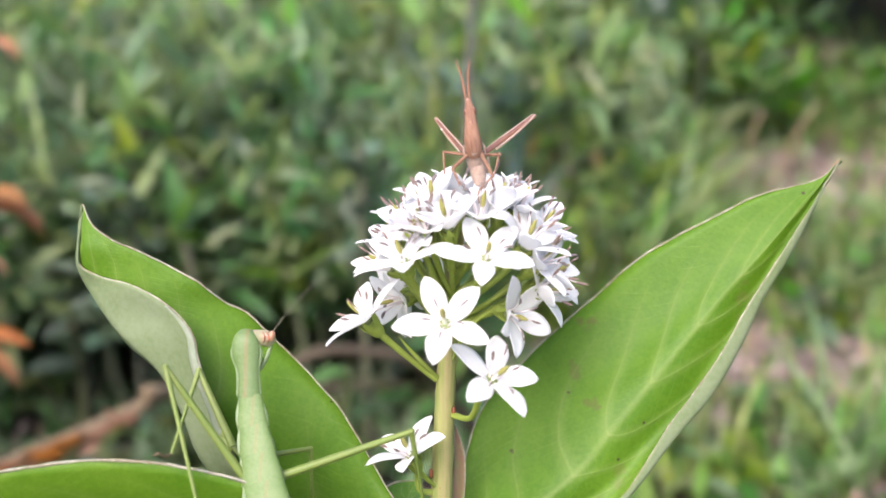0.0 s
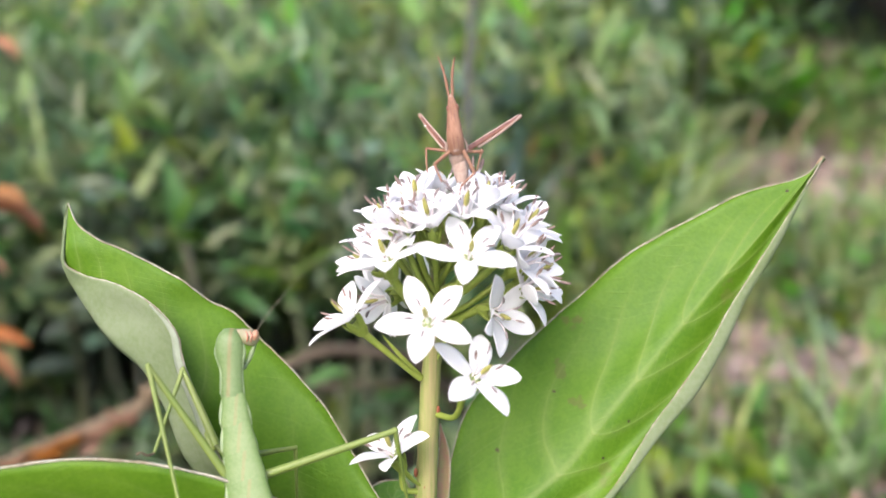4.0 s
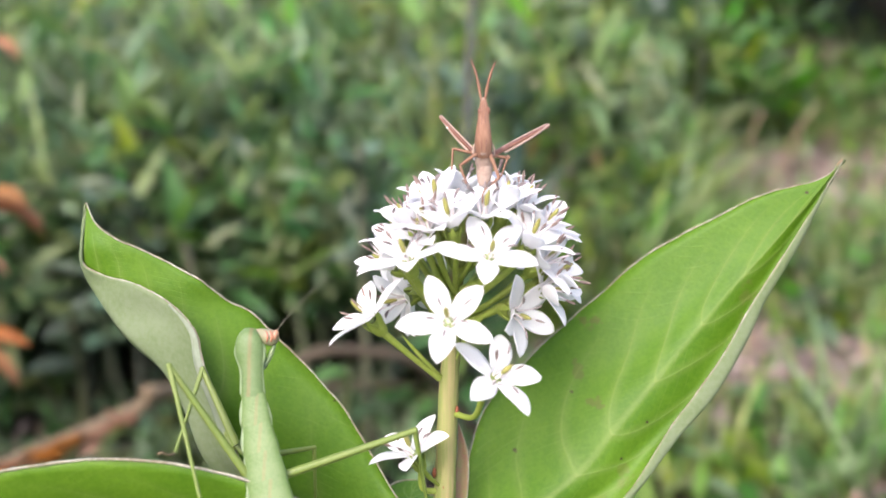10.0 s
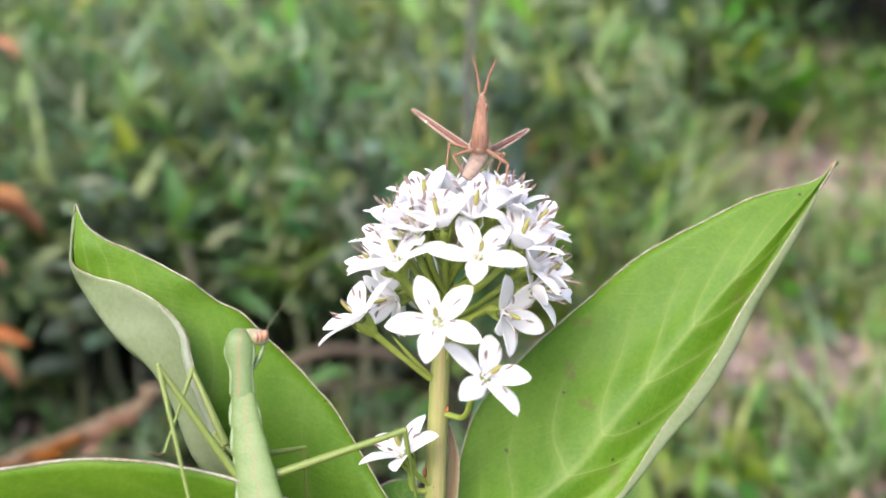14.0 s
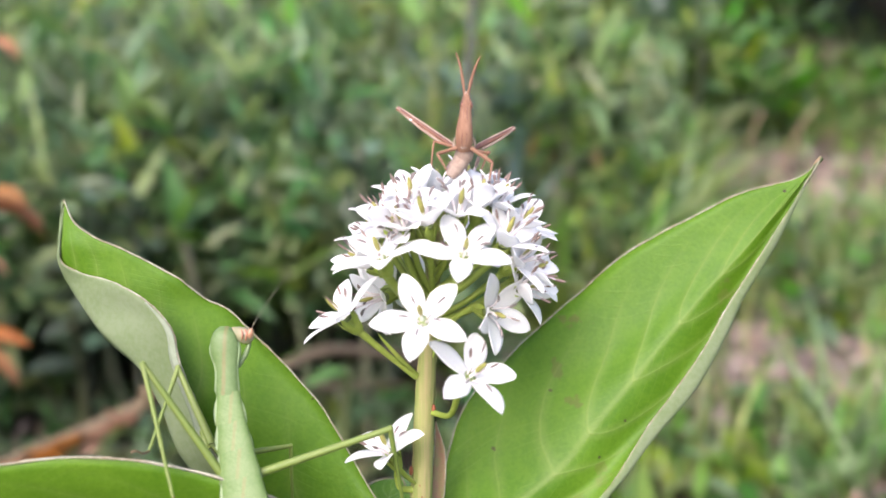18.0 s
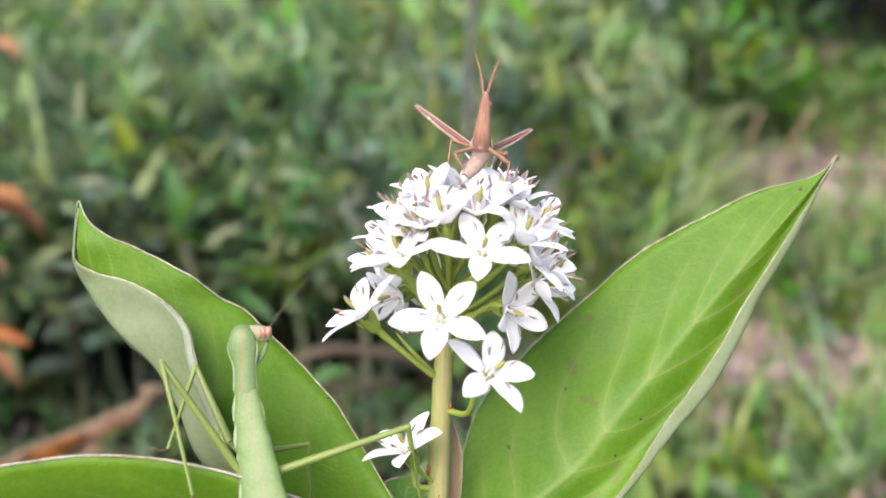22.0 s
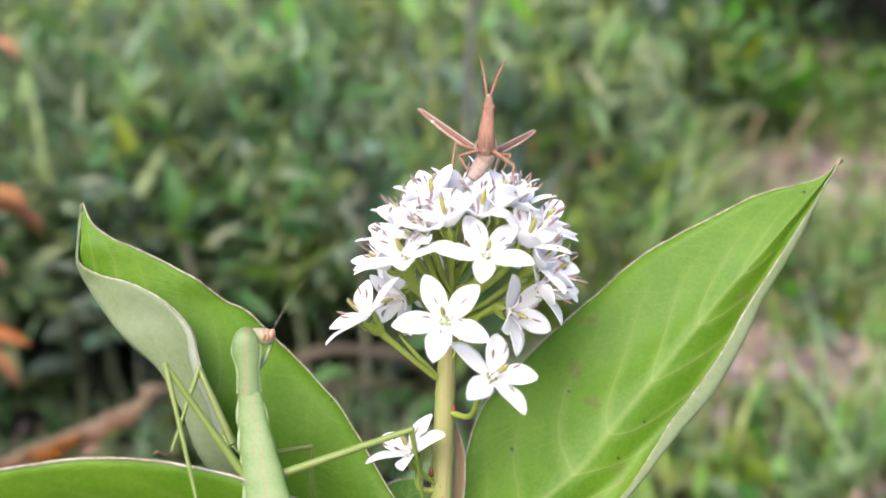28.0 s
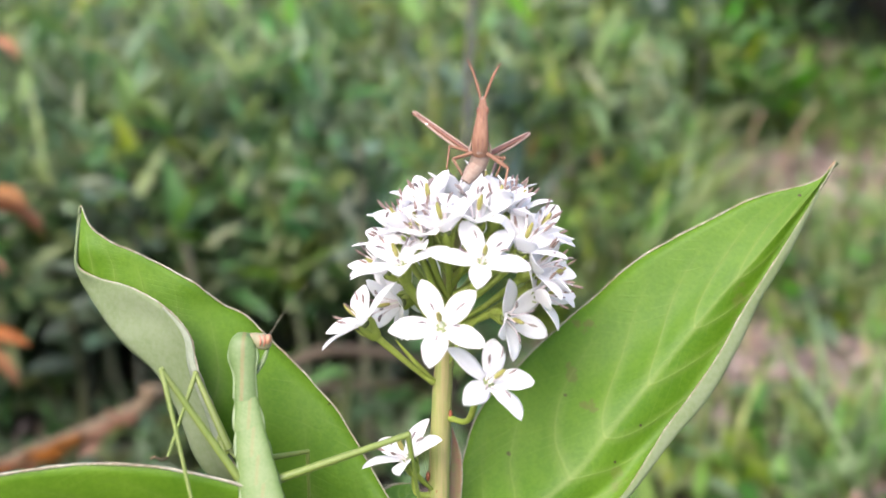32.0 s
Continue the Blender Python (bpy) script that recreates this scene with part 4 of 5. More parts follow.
W_GREEN = [weed_leaf_mesh(0.075, 0.017, 0.35, M_WEED), weed_leaf_mesh(0.06, 0.013, 0.0, M_WEED), weed_leaf_mesh(0.09, 0.021, 0.45, M_WEED, 0.45)]
W_BLUE = [weed_leaf_mesh(0.08, 0.018, 0.4, M_WEED_BLUE), weed_leaf_mesh(0.065, 0.014, 0.2, M_WEED_BLUE, 0.4), weed_leaf_mesh(0.055, 0.016, 0.0, M_WEED_BLUE)]
W_LIGHT = [weed_leaf_mesh(0.075, 0.015, 0.0, M_WEED_LIGHT), weed_leaf_mesh(0.06, 0.016, 0.2, M_WEED_LIGHT, 0.4)]


def plain_tube(points, radii, n, sides, material, name):
    return plain_mesh(name, tube(points, radii, n, sides), material)


def weed(at, height, leaves, count, seed, lean=(0, 0), label="leafy green meadow weed", low=0.15):
    """A wild herb: a stem with leaves in a spiral."""
    d = random.Random(seed)
    ob = tagged(new("weed"), label, "weed", "meadow weeds")
    ob.location = at
    top = Vector((lean[0], lean[1], height))
    mid = top * 0.5 + Vector((d.uniform(-1, 1), d.uniform(-1, 1), 0)) * height * 0.05
    pts = [(0, 0, -0.01), tuple(mid), tuple(top)]
    st = new("stem", plain_tube(pts, [0.0032, 0.0026, 0.0012], 12, 6, M_WEED_STEM, "stem"))
    st.parent = ob
    path = spline(pts, 40)
    a = d.uniform(0, 360)
    for i in range(count):
        u = low + (1 - low) * i / max(count - 1, 1)
        a += 137 + d.uniform(-20, 20)
        p = path[int(u * 40)]
        s = d.uniform(0.5, 0.9) * (1.15 - 0.5 * u)
        lf = new("leaf", leaves[d.randrange(len(leaves))])
        lf.parent = ob
        lf.matrix_basis = pose(*p, d.uniform(-20, 20), -d.uniform(5, 60) * (0.4 + u * 0.7), a) @ Matrix.Diagonal((s, s, s, 1))
    return ob


def cleared(u, r):
    """How bare the ground is, 0 to 1: two trodden patches on the open side."""
    a = 1.0 - math.hypot((u - 0.40) / 0.15, (r - 1.68) / 0.36)
    b = 1.0 - math.hypot((u - 0.47) / 0.17, (r - 0.86) / 0.13)
    return min(max(max(a, b) * 2.6, 0.0), 1.0)


field = random.Random(21)
for i in range(84):
    d = field.uniform(0.66, 2.1)
    x = field.uniform(-0.62, 0.16) * d
    if x > 0.02 * d and field.random() < 0.4 or x > -0.02 * d and d < 1.35:
        continue
    y = d - 0.1
    fam = W_BLUE if field.random() < 0.3 else (W_GREEN if field.random() < 0.6 else W_LIGHT)
    if d < 0.8:
        fam = W_BLUE
    weed((x, y, rise(x, y)), field.uniform(0.14, 0.32) + 0.10 * max(0, d - 0.8), fam, field.randrange(16, 26), i, (field.uniform(-0.05, 0.05), field.uniform(-0.05, 0.05)), low=0.65 if d < 0.9 else 0.5 if d < 1.2 else 0.2)
for i in range(22):
    d = field.uniform(0.9, 2.4)
    x = field.uniform(0.14, 0.60) * d
    y = d - 0.1
    if cleared(x / d, d) > 0.2:
        continue
    weed((x, y, rise(x, y)), field.uniform(0.05, 0.16), W_LIGHT if field.random() < 0.6 else W_GREEN, field.randrange(9, 16), 200 + i, label="low light green herb on the open ground")
for i, (spot, high) in enumerate((((0.332, 0.687, 0.013), 0.07), ((0.38, 0.59, 0.038), 0.05), ((0.227, 0.536, 0.038), 0.05), ((0.472, 0.893, -0.006), 0.08), ((0.594, 0.997, -0.014), 0.09), ((0.263, 0.796, 0.02), 0.06), ((0.285, 0.511, 0.056), 0.04))):
    weed((spot[0], spot[1], rise(spot[0], spot[1])), high, W_GREEN if i % 2 else W_LIGHT, 11, 250 + i, label="low light green herb on the open ground")
# brighter shoots that stand out among the weeds
W_SHOOT = [weed_leaf_mesh(0.07, 0.009, 0.0, M_WEED_LIGHT, 0.2), weed_leaf_mesh(0.06, 0.010, 0.0, M_WEED_LIGHT, 0.35)]


def shoot(tip, n, size, seed, family=None):
    """A young shoot: a thin stem to `tip` and a fan of upright leaves there."""
    d = random.Random(seed)
    ob = tagged(new("shoot"), "bright green young shoot with upright leaves", "shoot", "young shoots")
    x, y, z = tip
    ob.location = (x, y, rise(x, y))
    st = new("stem", plain_tube([(0, 0, -0.01), (0.01, 0, (z - rise(x, y)) * 0.5), (0, 0, z - rise(x, y))], [0.002, 0.0018, 0.0014], 10, 6, M_WEED_STEM, "stem"))
    st.parent = ob
    for k in range(n):
        lf = new("leaf", (family or W_SHOOT)[d.randrange(2)])
        lf.parent = ob
        s = size * d.uniform(0.75, 1.15)
        lf.matrix_basis = pose(0, 0, z - rise(x, y) - 0.02 * d.random(), d.uniform(-25, 25), -d.uniform(35, 80), 360 * k / n + d.uniform(-30, 30)) @ Matrix.Diagonal((s, s, s, 1))
    return ob


for i, (tip, n, size) in enumerate((((-0.221, 0.585, 0.258), 5, 0.9), ((-0.226, 0.662, 0.295), 5, 0.85), ((-0.289, 0.681, 0.29), 4, 0.85), ((-0.124, 0.634, 0.22), 5, 0.8), ((-0.187, 0.727, 0.27), 4, 0.9), ((-0.134, 1.015, 0.33), 5, 0.9),
                                    ((-0.347, 1.079, 0.359), 4, 0.9), ((-0.334, 0.815, 0.364), 5, 0.9), ((-0.056, 0.77, 0.24), 4, 0.85), ((0.253, 0.963, 0.186), 6, 1.4), ((0.35, 1.309, 0.261), 7, 1.3), ((0.273, 1.221, 0.31), 6, 1.3),
                                    ((-0.165, 0.83, 0.315), 6, 1.0), ((-0.21, 0.80, 0.345), 5, 1.0), ((-0.135, 0.60, 0.205), 5, 0.8), ((-0.30, 0.74, 0.325), 6, 1.1), ((-0.255, 0.70, 0.325), 6, 1.1), ((0.515, 1.646, 0.309), 7, 1.4), ((0.314, 0.643, 0.039), 4, 0.9))):
    shoot(tip, n, size, 300 + i)
for i, (tip, n, size) in enumerate((((0.151, 0.945, 0.285), 5, 0.9), ((0.23, 1.041, 0.255), 6, 0.9), ((0.196, 1.17, 0.317), 6, 1.0))):
    shoot(tip, n, size, 340 + i, W_GREEN)
for i, (tip, n, size) in enumerate((((0.52, 1.9, 0.27), 6, 2.2), ((0.44, 1.75, 0.28), 5, 1.6), ((0.66, 2.1, 0.30), 6, 1.8))):
    shoot(tip, n, size, 360 + i, W_BLUE)


def on_ground(p):
    return p[0], p[1], rise(p[0], p[1])


def dry_leaf_mesh(length, width, roll, seed):
    """A dead leaf along +x, rolled about its rib and crumpled."""
    bm = bmesh.new()
    n, m = 9, 4
    rows = []
    for i in range(n + 1):
        t = i / n
        w = width * math.sin(math.pi * min(0.04 + t * 0.94, 1.0)) ** 0.7
        row = []
        for j in range(-m, m + 1):
            s = j / m
            a = s * roll
            c = 0.12 * width * noise.noise(Vector((t * 5, s * 2, seed)))
            row.append(bm.verts.new((t * length, w * math.sin(a) / max(roll, 0.3), w * (1 - math.cos(a)) / max(roll, 0.3) - 0.5 * length * (t - 0.4) ** 2 + c)))
        rows.append(row)
    for a, b in zip(rows, rows[1:]):
        for j in range(2 * m):
            bm.faces.new((a[j], b[j], b[j + 1], a[j + 1]))
    return plain_mesh("dry_leaf", bm, M_DRY)


DRY = [dry_leaf_mesh(0.05, 0.015, 1.1, 1.0), dry_leaf_mesh(0.046, 0.020, 0.6, 4.0), dry_leaf_mesh(0.06, 0.015, 1.5, 7.0)]


def dead_plant(name, points, radii, hangs, label, category, seed, yaw=0, front=0.0, coat=None):
    """A dead stem through the points (m), with shrivelled leaves hanging from it."""
    d = random.Random(seed)
    ob = tagged(new(name), label, category)
    ob.location = points[0]
    pts = [tuple(Vector(p) - Vector(points[0])) for p in points]
    st = new("stem", plain_tube(pts, radii, 40, 8, coat or M_TWIG, "stem"))
    st.parent = ob
    path = spline(pts, 60)
    for u, size, turn in hangs:
        lf = new("dry_leaf", DRY[d.randrange(3)])
        lf.parent = ob
        p = path[int(u * 60)]
        lf.matrix_basis = pose(p[0], p[1] - front, p[2], d.uniform(-30, 30), 90 - turn, yaw + d.uniform(-25, 25)) @ Matrix.Diagonal((size, size, size, 1))
    return ob


dead_plant("fallen_branch", [(-0.55, 0.18, 0.0), (-0.276, 0.268, 0.208), (-0.243, 0.293, 0.217), (-0.203, 0.317, 0.225), (-0.169, 0.341, 0.232), (-0.157, 0.361, 0.227), (-0.02, 0.72, 0.03)], [0.0013, 0.0012, 0.0011, 0.001, 0.0009, 0.0008, 0.0007],
           [(0.30, 0.25, -70), (0.35, 0.3, -100), (0.38, 0.3, -60), (0.41, 0.35, -85), (0.43, 0.35, -45), (0.455, 0.38, -95), (0.47, 0.36, -70), (0.49, 0.4, -50), (0.51, 0.38, -100), (0.525, 0.42, -75),
            (0.545, 0.4, -40), (0.56, 0.38, -90), (0.58, 0.4, -65), (0.60, 0.36, -50), (0.62, 0.34, -95), (0.64, 0.3, -70)],
           "dead branch with curled orange-brown leaves along it", "branch", 3, 36, 0.003)
dead_plant("dead_herb", [(-0.31, 0.33, 0.0), (-0.235, 0.271, 0.274), (-0.23, 0.295, 0.34), (-0.239, 0.334, 0.388), (-0.252, 0.388, 0.449)], [0.002, 0.0018, 0.0016, 0.0012, 0.0006],
           [(0.31, 0.5, 60), (0.33, 0.45, 80), (0.50, 0.3, 60), (0.60, 0.6, 75), (0.62, 0.7, 60), (0.64, 0.5, 80), (0.96, 0.4, 60)],
           "dead herb stem with shrivelled orange-brown leaves", "dead plant", 5)
dead_plant("dry_stem", [(-0.16, 0.5, 0.0), (-0.133, 0.427, 0.176), (-0.097, 0.439, 0.209), (-0.059, 0.458, 0.204), (-0.011, 0.489, 0.17), (0.05, 0.62, 0.0)], [0.0004, 0.0004, 0.0003, 0.0003, 0.0003, 0.0003], [], "arching dry brown stem under the weeds", "stem", 6, coat=M_TWIG_SHADED)
dead_plant("dry_stem", [on_ground((0.718, 1.666, 0.071)), (0.758, 1.682, 0.116), (0.807, 1.719, 0.158)], [0.0045, 0.004, 0.003], [], "leaning dry grey stick on the bank", "stick", 7)
dead_plant("dry_stem", [on_ground((0.62, 1.617, 0.083)), (0.639, 1.63, 0.118), (0.664, 1.653, 0.153)], [0.004, 0.0035, 0.003], [], "leaning dry grey stick on the bank", "stick", 8)
stalk = tagged(new("stalk"), "tall dark upright stalk among the weeds", "stalk")
foot = (0.03, 0.80, rise(0.03, 0.80))
stalk.location = foot
st = new("stem", plain_tube([tuple(Vector(p) - Vector(foot)) for p in (foot, (0.024, 0.721, 0.254), (0.025, 0.75, 0.334), (0.03, 0.807, 0.461))], [0.0055, 0.005, 0.0048, 0.0042], 24, 8, M_STALK, "stem"))
st.parent = stalk
weed((*(-0.065, 0.416, 0.146)[:2], 0.0), (-0.065, 0.439, 0.21)[2], W_GREEN, 5, 411, label="thin green weed stem with few leaves")


def scatter(name, count, spot, shape, material, label, category, seed):
    """Many small blades or leaves in one mesh. spot gives a place, shape its outline points and pose."""
    d = random.Random(seed)
    verts, faces = [], []
    for _ in range(count):
        p = spot(d)
        if p is None:
            continue
        m, outline = shape(d, p)
        k = len(verts)
        verts += [tuple(m @ Vector(v)) for v in outline]
        h = len(outline) // 2
        faces += [(k + j, k + j + 1, k + h + j + 1, k + h + j) for j in range(h - 1)]
    me = bpy.data.meshes.new(name)
    me.from_pydata(verts, [], faces)
    me.materials.append(material)
    return tagged(new(name, me), label, category, kind="stuff")


def blade_shape(d, p):
    h, w, b = d.uniform(0.06, 0.20), d.uniform(0.0015, 0.004), d.uniform(0.02, 0.10)
    row = [(b * t * t, h * t * (1 - 0.25 * t), w * (1 - t ** 2) + 0.0002) for t in (0, 0.3, 0.6, 0.85, 1.0)]
    return pose(*p, d.uniform(-15, 15), d.uniform(-15, 15), d.uniform(0, 360)), [(x, -q, z) for x, z, q in row] + [(x, q, z) for x, z, q in row]


def tall_blade(d, p):
    m, outline = blade_shape(d, p)
    return m @ Matrix.Diagonal((1.5, 2.5, 1.5, 1)), outline


def small_foliage(d, p):
    m, outline = foliage_shape(d, p)
    return m @ Matrix.Diagonal((0.55, 0.55, 0.55, 1)), outline


def narrow_foliage(d, p):
    """A slender leaf that stands up more than it lies."""
    s = d.uniform(0.5, 1.15)
    n = [(0.0, 0.0015), (0.018, 0.0048), (0.036, 0.0058), (0.056, 0.0038), (0.076, 0.0005)]
    k = d.uniform(-0.5, 0.5)
    return (pose(*p, d.uniform(-40, 40), d.uniform(-75, 20), d.uniform(0, 360)) @ Matrix.Diagonal((s, s, s, 1)),
            [(x, -w, k * x * x * 8) for x, w in n] + [(x, w, k * x * x * 8) for x, w in n])


def tiny_foliage(d, p):
    m, outline = foliage_shape(d, p)
    return m @ Matrix.Diagonal((0.3, 0.3, 0.3, 1)), outline


def foliage_shape(d, p):
    s = d.uniform(0.45, 1.15)
    n = [(0.0, 0.002), (0.016, 0.009), (0.034, 0.011), (0.05, 0.007), (0.066, 0.0008)]
    k = d.uniform(-0.6, 0.3)
    return (pose(*p, d.uniform(-50, 50), d.uniform(-70, 20), d.uniform(0, 360)) @ Matrix.Diagonal((s, s, s, 1)),
            [(x, -w, k * x * x * 8) for x, w in n] + [(x, w, k * x * x * 8) for x, w in n])


def litter_shape(d, p):
    s = d.uniform(0.25, 0.65)
    n = [(0.0, 0.003), (0.015, 0.012), (0.032, 0.013), (0.05, 0.002)]
    k = d.uniform(-3, 6)
    return (pose(p[0], p[1], p[2] + 0.005, d.uniform(-25, 25), d.uniform(-25, 25), d.uniform(0, 360)) @ Matrix.Diagonal((s, s, s, 1)),
            [(x, -w, k * x * x) for x, w in n] + [(x, w, k * x * x) for x, w in n])


def in_fan(lo, hi, near, far, top, power=1.0, patch=None, floor=0.0, bare=True, slope=0.0, ease=0.0):
    """Places in a fan of the meadow, off its bare patches; patch thins them out in clumps, slope is the way over which they grow
    taller, ease the breadth over which they get lower towards the open side."""
    def spot(d):
        r = near + (far - near) * d.random() ** power
        x = d.uniform(lo, hi) * r
        if bare and d.random() < 0.96 * cleared(x / r, r + 0.06 * noise.noise(Vector((x * 6, r * 6, 1.0)))):
            return None
        if patch and noise.noise(Vector((x * patch[0], r * patch[0], patch[1]))) < patch[2] + d.uniform(-0.15, 0.15):
            return None
        tall = (0.45 + 0.55 * smoothstep(near - 0.05, near + slope, r)) if slope else 1.0
        tall *= 1.0 - 0.45 * smoothstep(hi - ease, hi, x / r) if ease else 1.0
        return x, r - 0.1, rise(x, r - 0.1) + (floor + (top - floor) * d.random() ** 1.5 * min(1.0, r)) * tall
    return spot


scatter("grass", 8000, in_fan(0.08, 0.75, 1.15, 5.0, 0.0, 1.3, (3.0, 1.0, 0.10)), blade_shape, M_GRASS, "light green grass in tufts on the open ground", "grass", 1)
scatter("grass", 500, in_fan(0.18, 0.30, 1.15, 1.7, 0.0), tall_blade, M_GRASS, "tall upright green grass by the open ground", "grass", 31)
scatter("grass", 2500, in_fan(0.0, 0.17, 0.95, 2.0, 0.0), blade_shape, M_GRASS, "light green grass beside the weeds", "grass", 12)
scatter("grass", 5000, in_fan(-0.75, 0.2, 1.2, 6.0, 0.0), blade_shape, M_GRASS, "light green grass among the weeds", "grass", 2)
scatter("undergrowth", 3000, in_fan(0.2, 0.75, 0.55, 2.3, 0.06, 1.0, (3.4, 5.0, 0.12)), small_foliage, M_UG_LIGHT, "low green herbs in patches on the open ground", "undergrowth", 41)
scatter("undergrowth", 2600, in_fan(0.13, 0.30, 1.2, 2.3, 0.14, 1.0, (3.0, 9.0, -0.1)), foliage_shape, M_UG_GREEN, "green herbs beside the open ground", "undergrowth", 42)
scatter("undergrowth", 1500, in_fan(0.30, 0.75, 0.85, 1.45, 0.05, 1.0, (5.0, 4.0, 0.03)), small_foliage, M_UG_LIGHT, "low pale green herbs on the open ground", "undergrowth", 49)
scatter("undergrowth", 500, in_fan(0.24, 0.75, 0.55, 1.15, 0.05, 1.0, (3.4, 2.0, 0.0)), foliage_shape, M_SHADE, "broad low green leaves on the open ground", "undergrowth", 43)
scatter("grass", 800, in_fan(0.28, 0.75, 0.62, 1.45, 0.0, 1.0, (4.0, 11.0, 0.0)), blade_shape, M_GRASS, "thin pale grass over the dry leaves", "grass", 56)
scatter("dry_grass", 700, in_fan(0.36, 0.45, 2.2, 2.6, 0.06), blade_shape, M_TWIG_SHADED, "tangle of dry brown stems under the bank", "grass", 44)
scatter("leaf_litter", 25000, in_fan(0.05, 0.75, 0.5, 2.25, 0.0, 1.2, (2.2, 7.0, -0.45), bare=False), litter_shape, M_LITTER, "pinkish-brown dry leaves lying on the ground", "leaf litter", 3)
scatter("undergrowth", 16000, in_fan(-0.75, 0.16, 1.15, 6.0, 0.36, 1.3), foliage_shape, M_UG_GREEN, "dense green undergrowth", "undergrowth", 5)
scatter("undergrowth", 16000, in_fan(-0.75, 0.14, 1.05, 4.0, 0.28), small_foliage, M_UG_BLUE, "dense bluish-green undergrowth", "undergrowth", 6)
scatter("undergrowth", 24000, in_fan(-0.75, 0.13, 1.2, 7.0, 0.42), foliage_shape, M_UG_LIGHT, "light green undergrowth on the bank", "undergrowth", 7)

M_FADED = plain("faded_leaf", (0.24, 0.165, 0.075), (0.30, 0.23, 0.12), 120, 10, 0.7, thin=0.2, island=0.8, hue=0.05)
scatter("faded_leaves", 1300, in_fan(-0.8, 0.25, 0.95, 3.2, 0.34, floor=0.1), small_foliage, M_FADED, "yellow-brown faded leaves among the weeds", "dead leaves", 48)
scatter("undergrowth", 4400, in_fan(-0.8, 0.04, 0.72, 1.4, 0.31, floor=0.15, ease=0.16), narrow_foliage, M_UG_GREEN, "slender green leaves in the canopy of the weeds", "undergrowth", 15)
scatter("undergrowth", 6500, in_fan(-0.8, 0.04, 0.80, 1.4, 0.31, floor=0.15, ease=0.16), small_foliage, M_UG_BLUE, "bluish-green canopy of the weeds", "undergrowth", 57)
scatter("undergrowth", 10500, in_fan(-0.8, 0.06, 0.7, 1.5, 0.33, floor=0.16, ease=0.16), small_foliage, M_UG_GREEN, "green canopy of the weeds", "undergrowth", 16)
scatter("undergrowth", 6000, in_fan(-0.3, 0.15, 1.15, 3.5, 0.34), small_foliage, M_UG_LIGHT, "light green undergrowth among the weeds", "undergrowth", 17)

scatter("undergrowth", 5000, in_fan(0.1, 0.27, 2.1, 5.5, 0.34), foliage_shape, M_UG_LIGHT, "light green undergrowth up the bank", "undergrowth", 23)
scatter("undergrowth", 2600, in_fan(0.10, 0.25, 0.95, 1.6, 0.22, slope=0.35), small_foliage, M_UG_LIGHT, "low light green herbs beside the open ground", "undergrowth", 25)
scatter("grass", 3000, in_fan(-0.75, 0.06, 0.75, 2.2, 0.26, floor=0.10), blade_shape, M_GRASS, "tall thin grass leaves among the weeds", "grass", 26)
scatter("dry_grass", 800, in_fan(-0.75, 0.14, 1.0, 2.2, 0.24, floor=0.08), blade_shape, M_LITTER, "dry tan grass leaves among the weeds", "grass", 27)
scatter("undergrowth", 15000, in_fan(-0.8, 0.1, 0.75, 1.8, 0.33, floor=0.12, ease=0.16), tiny_foliage, M_UG_LIGHT, "fine light green leaflets among the weeds", "undergrowth", 28)
scatter("grass", 1300, in_fan(0.10, 0.29, 0.95, 1.8, 0.0), tall_blade, M_GRASS, "upright light green grass behind the flower", "grass", 51)
scatter("undergrowth", 4800, in_fan(-0.75, 0.0, 0.85, 1.6, 0.35, floor=0.17, ease=0.16), narrow_foliage, M_UG_GREEN, "green leaves at the top of the weeds", "undergrowth", 52)
scatter("undergrowth", 1700, in_fan(0.09, 0.25, 1.0, 1.4, 0.27, floor=0.06, slope=0.35), narrow_foliage, M_PALE_HERB, "slender pale green herb leaves beside the flower", "undergrowth", 53)
scatter("undergrowth", 800, in_fan(0.09, 0.25, 1.1, 1.5, 0.27, floor=0.06, slope=0.35), foliage_shape, M_UG_LIGHT, "light green herb leaves beside the flower", "undergrowth", 54)
scatter("undergrowth", 4200, in_fan(-0.2, 0.2, 1.0, 2.0, 0.33, floor=0.05), narrow_foliage, M_UG_LIGHT, "slender light green weed leaves behind the flower", "undergrowth", 50)
scatter("undergrowth", 1500, in_fan(-0.02, 0.10, 0.95, 1.9, 0.32, floor=0.08), narrow_foliage, M_UG_BLUE, "bluish-green weed leaves behind the flower", "undergrowth", 29)
scatter("undergrowth", 4400, in_fan(-0.02, 0.22, 0.95, 1.9, 0.34, floor=0.08, slope=0.35), small_foliage, M_UG_LIGHT, "light green weed leaves behind the flower", "undergrowth", 30)
scatter("undergrowth", 3600, in_fan(0.08, 0.27, 0.95, 1.75, 0.32, floor=0.10, slope=0.4), small_foliage, M_PALE_HERB, "pale green leaves of herbs beside the flower", "undergrowth", 58)
scatter("dry_grass", 1300, in_fan(-0.75, 0.3, 1.35, 3.0, 0.0), blade_shape, M_LITTER, "thin dry tan grass stems among the weeds", "grass", 18)

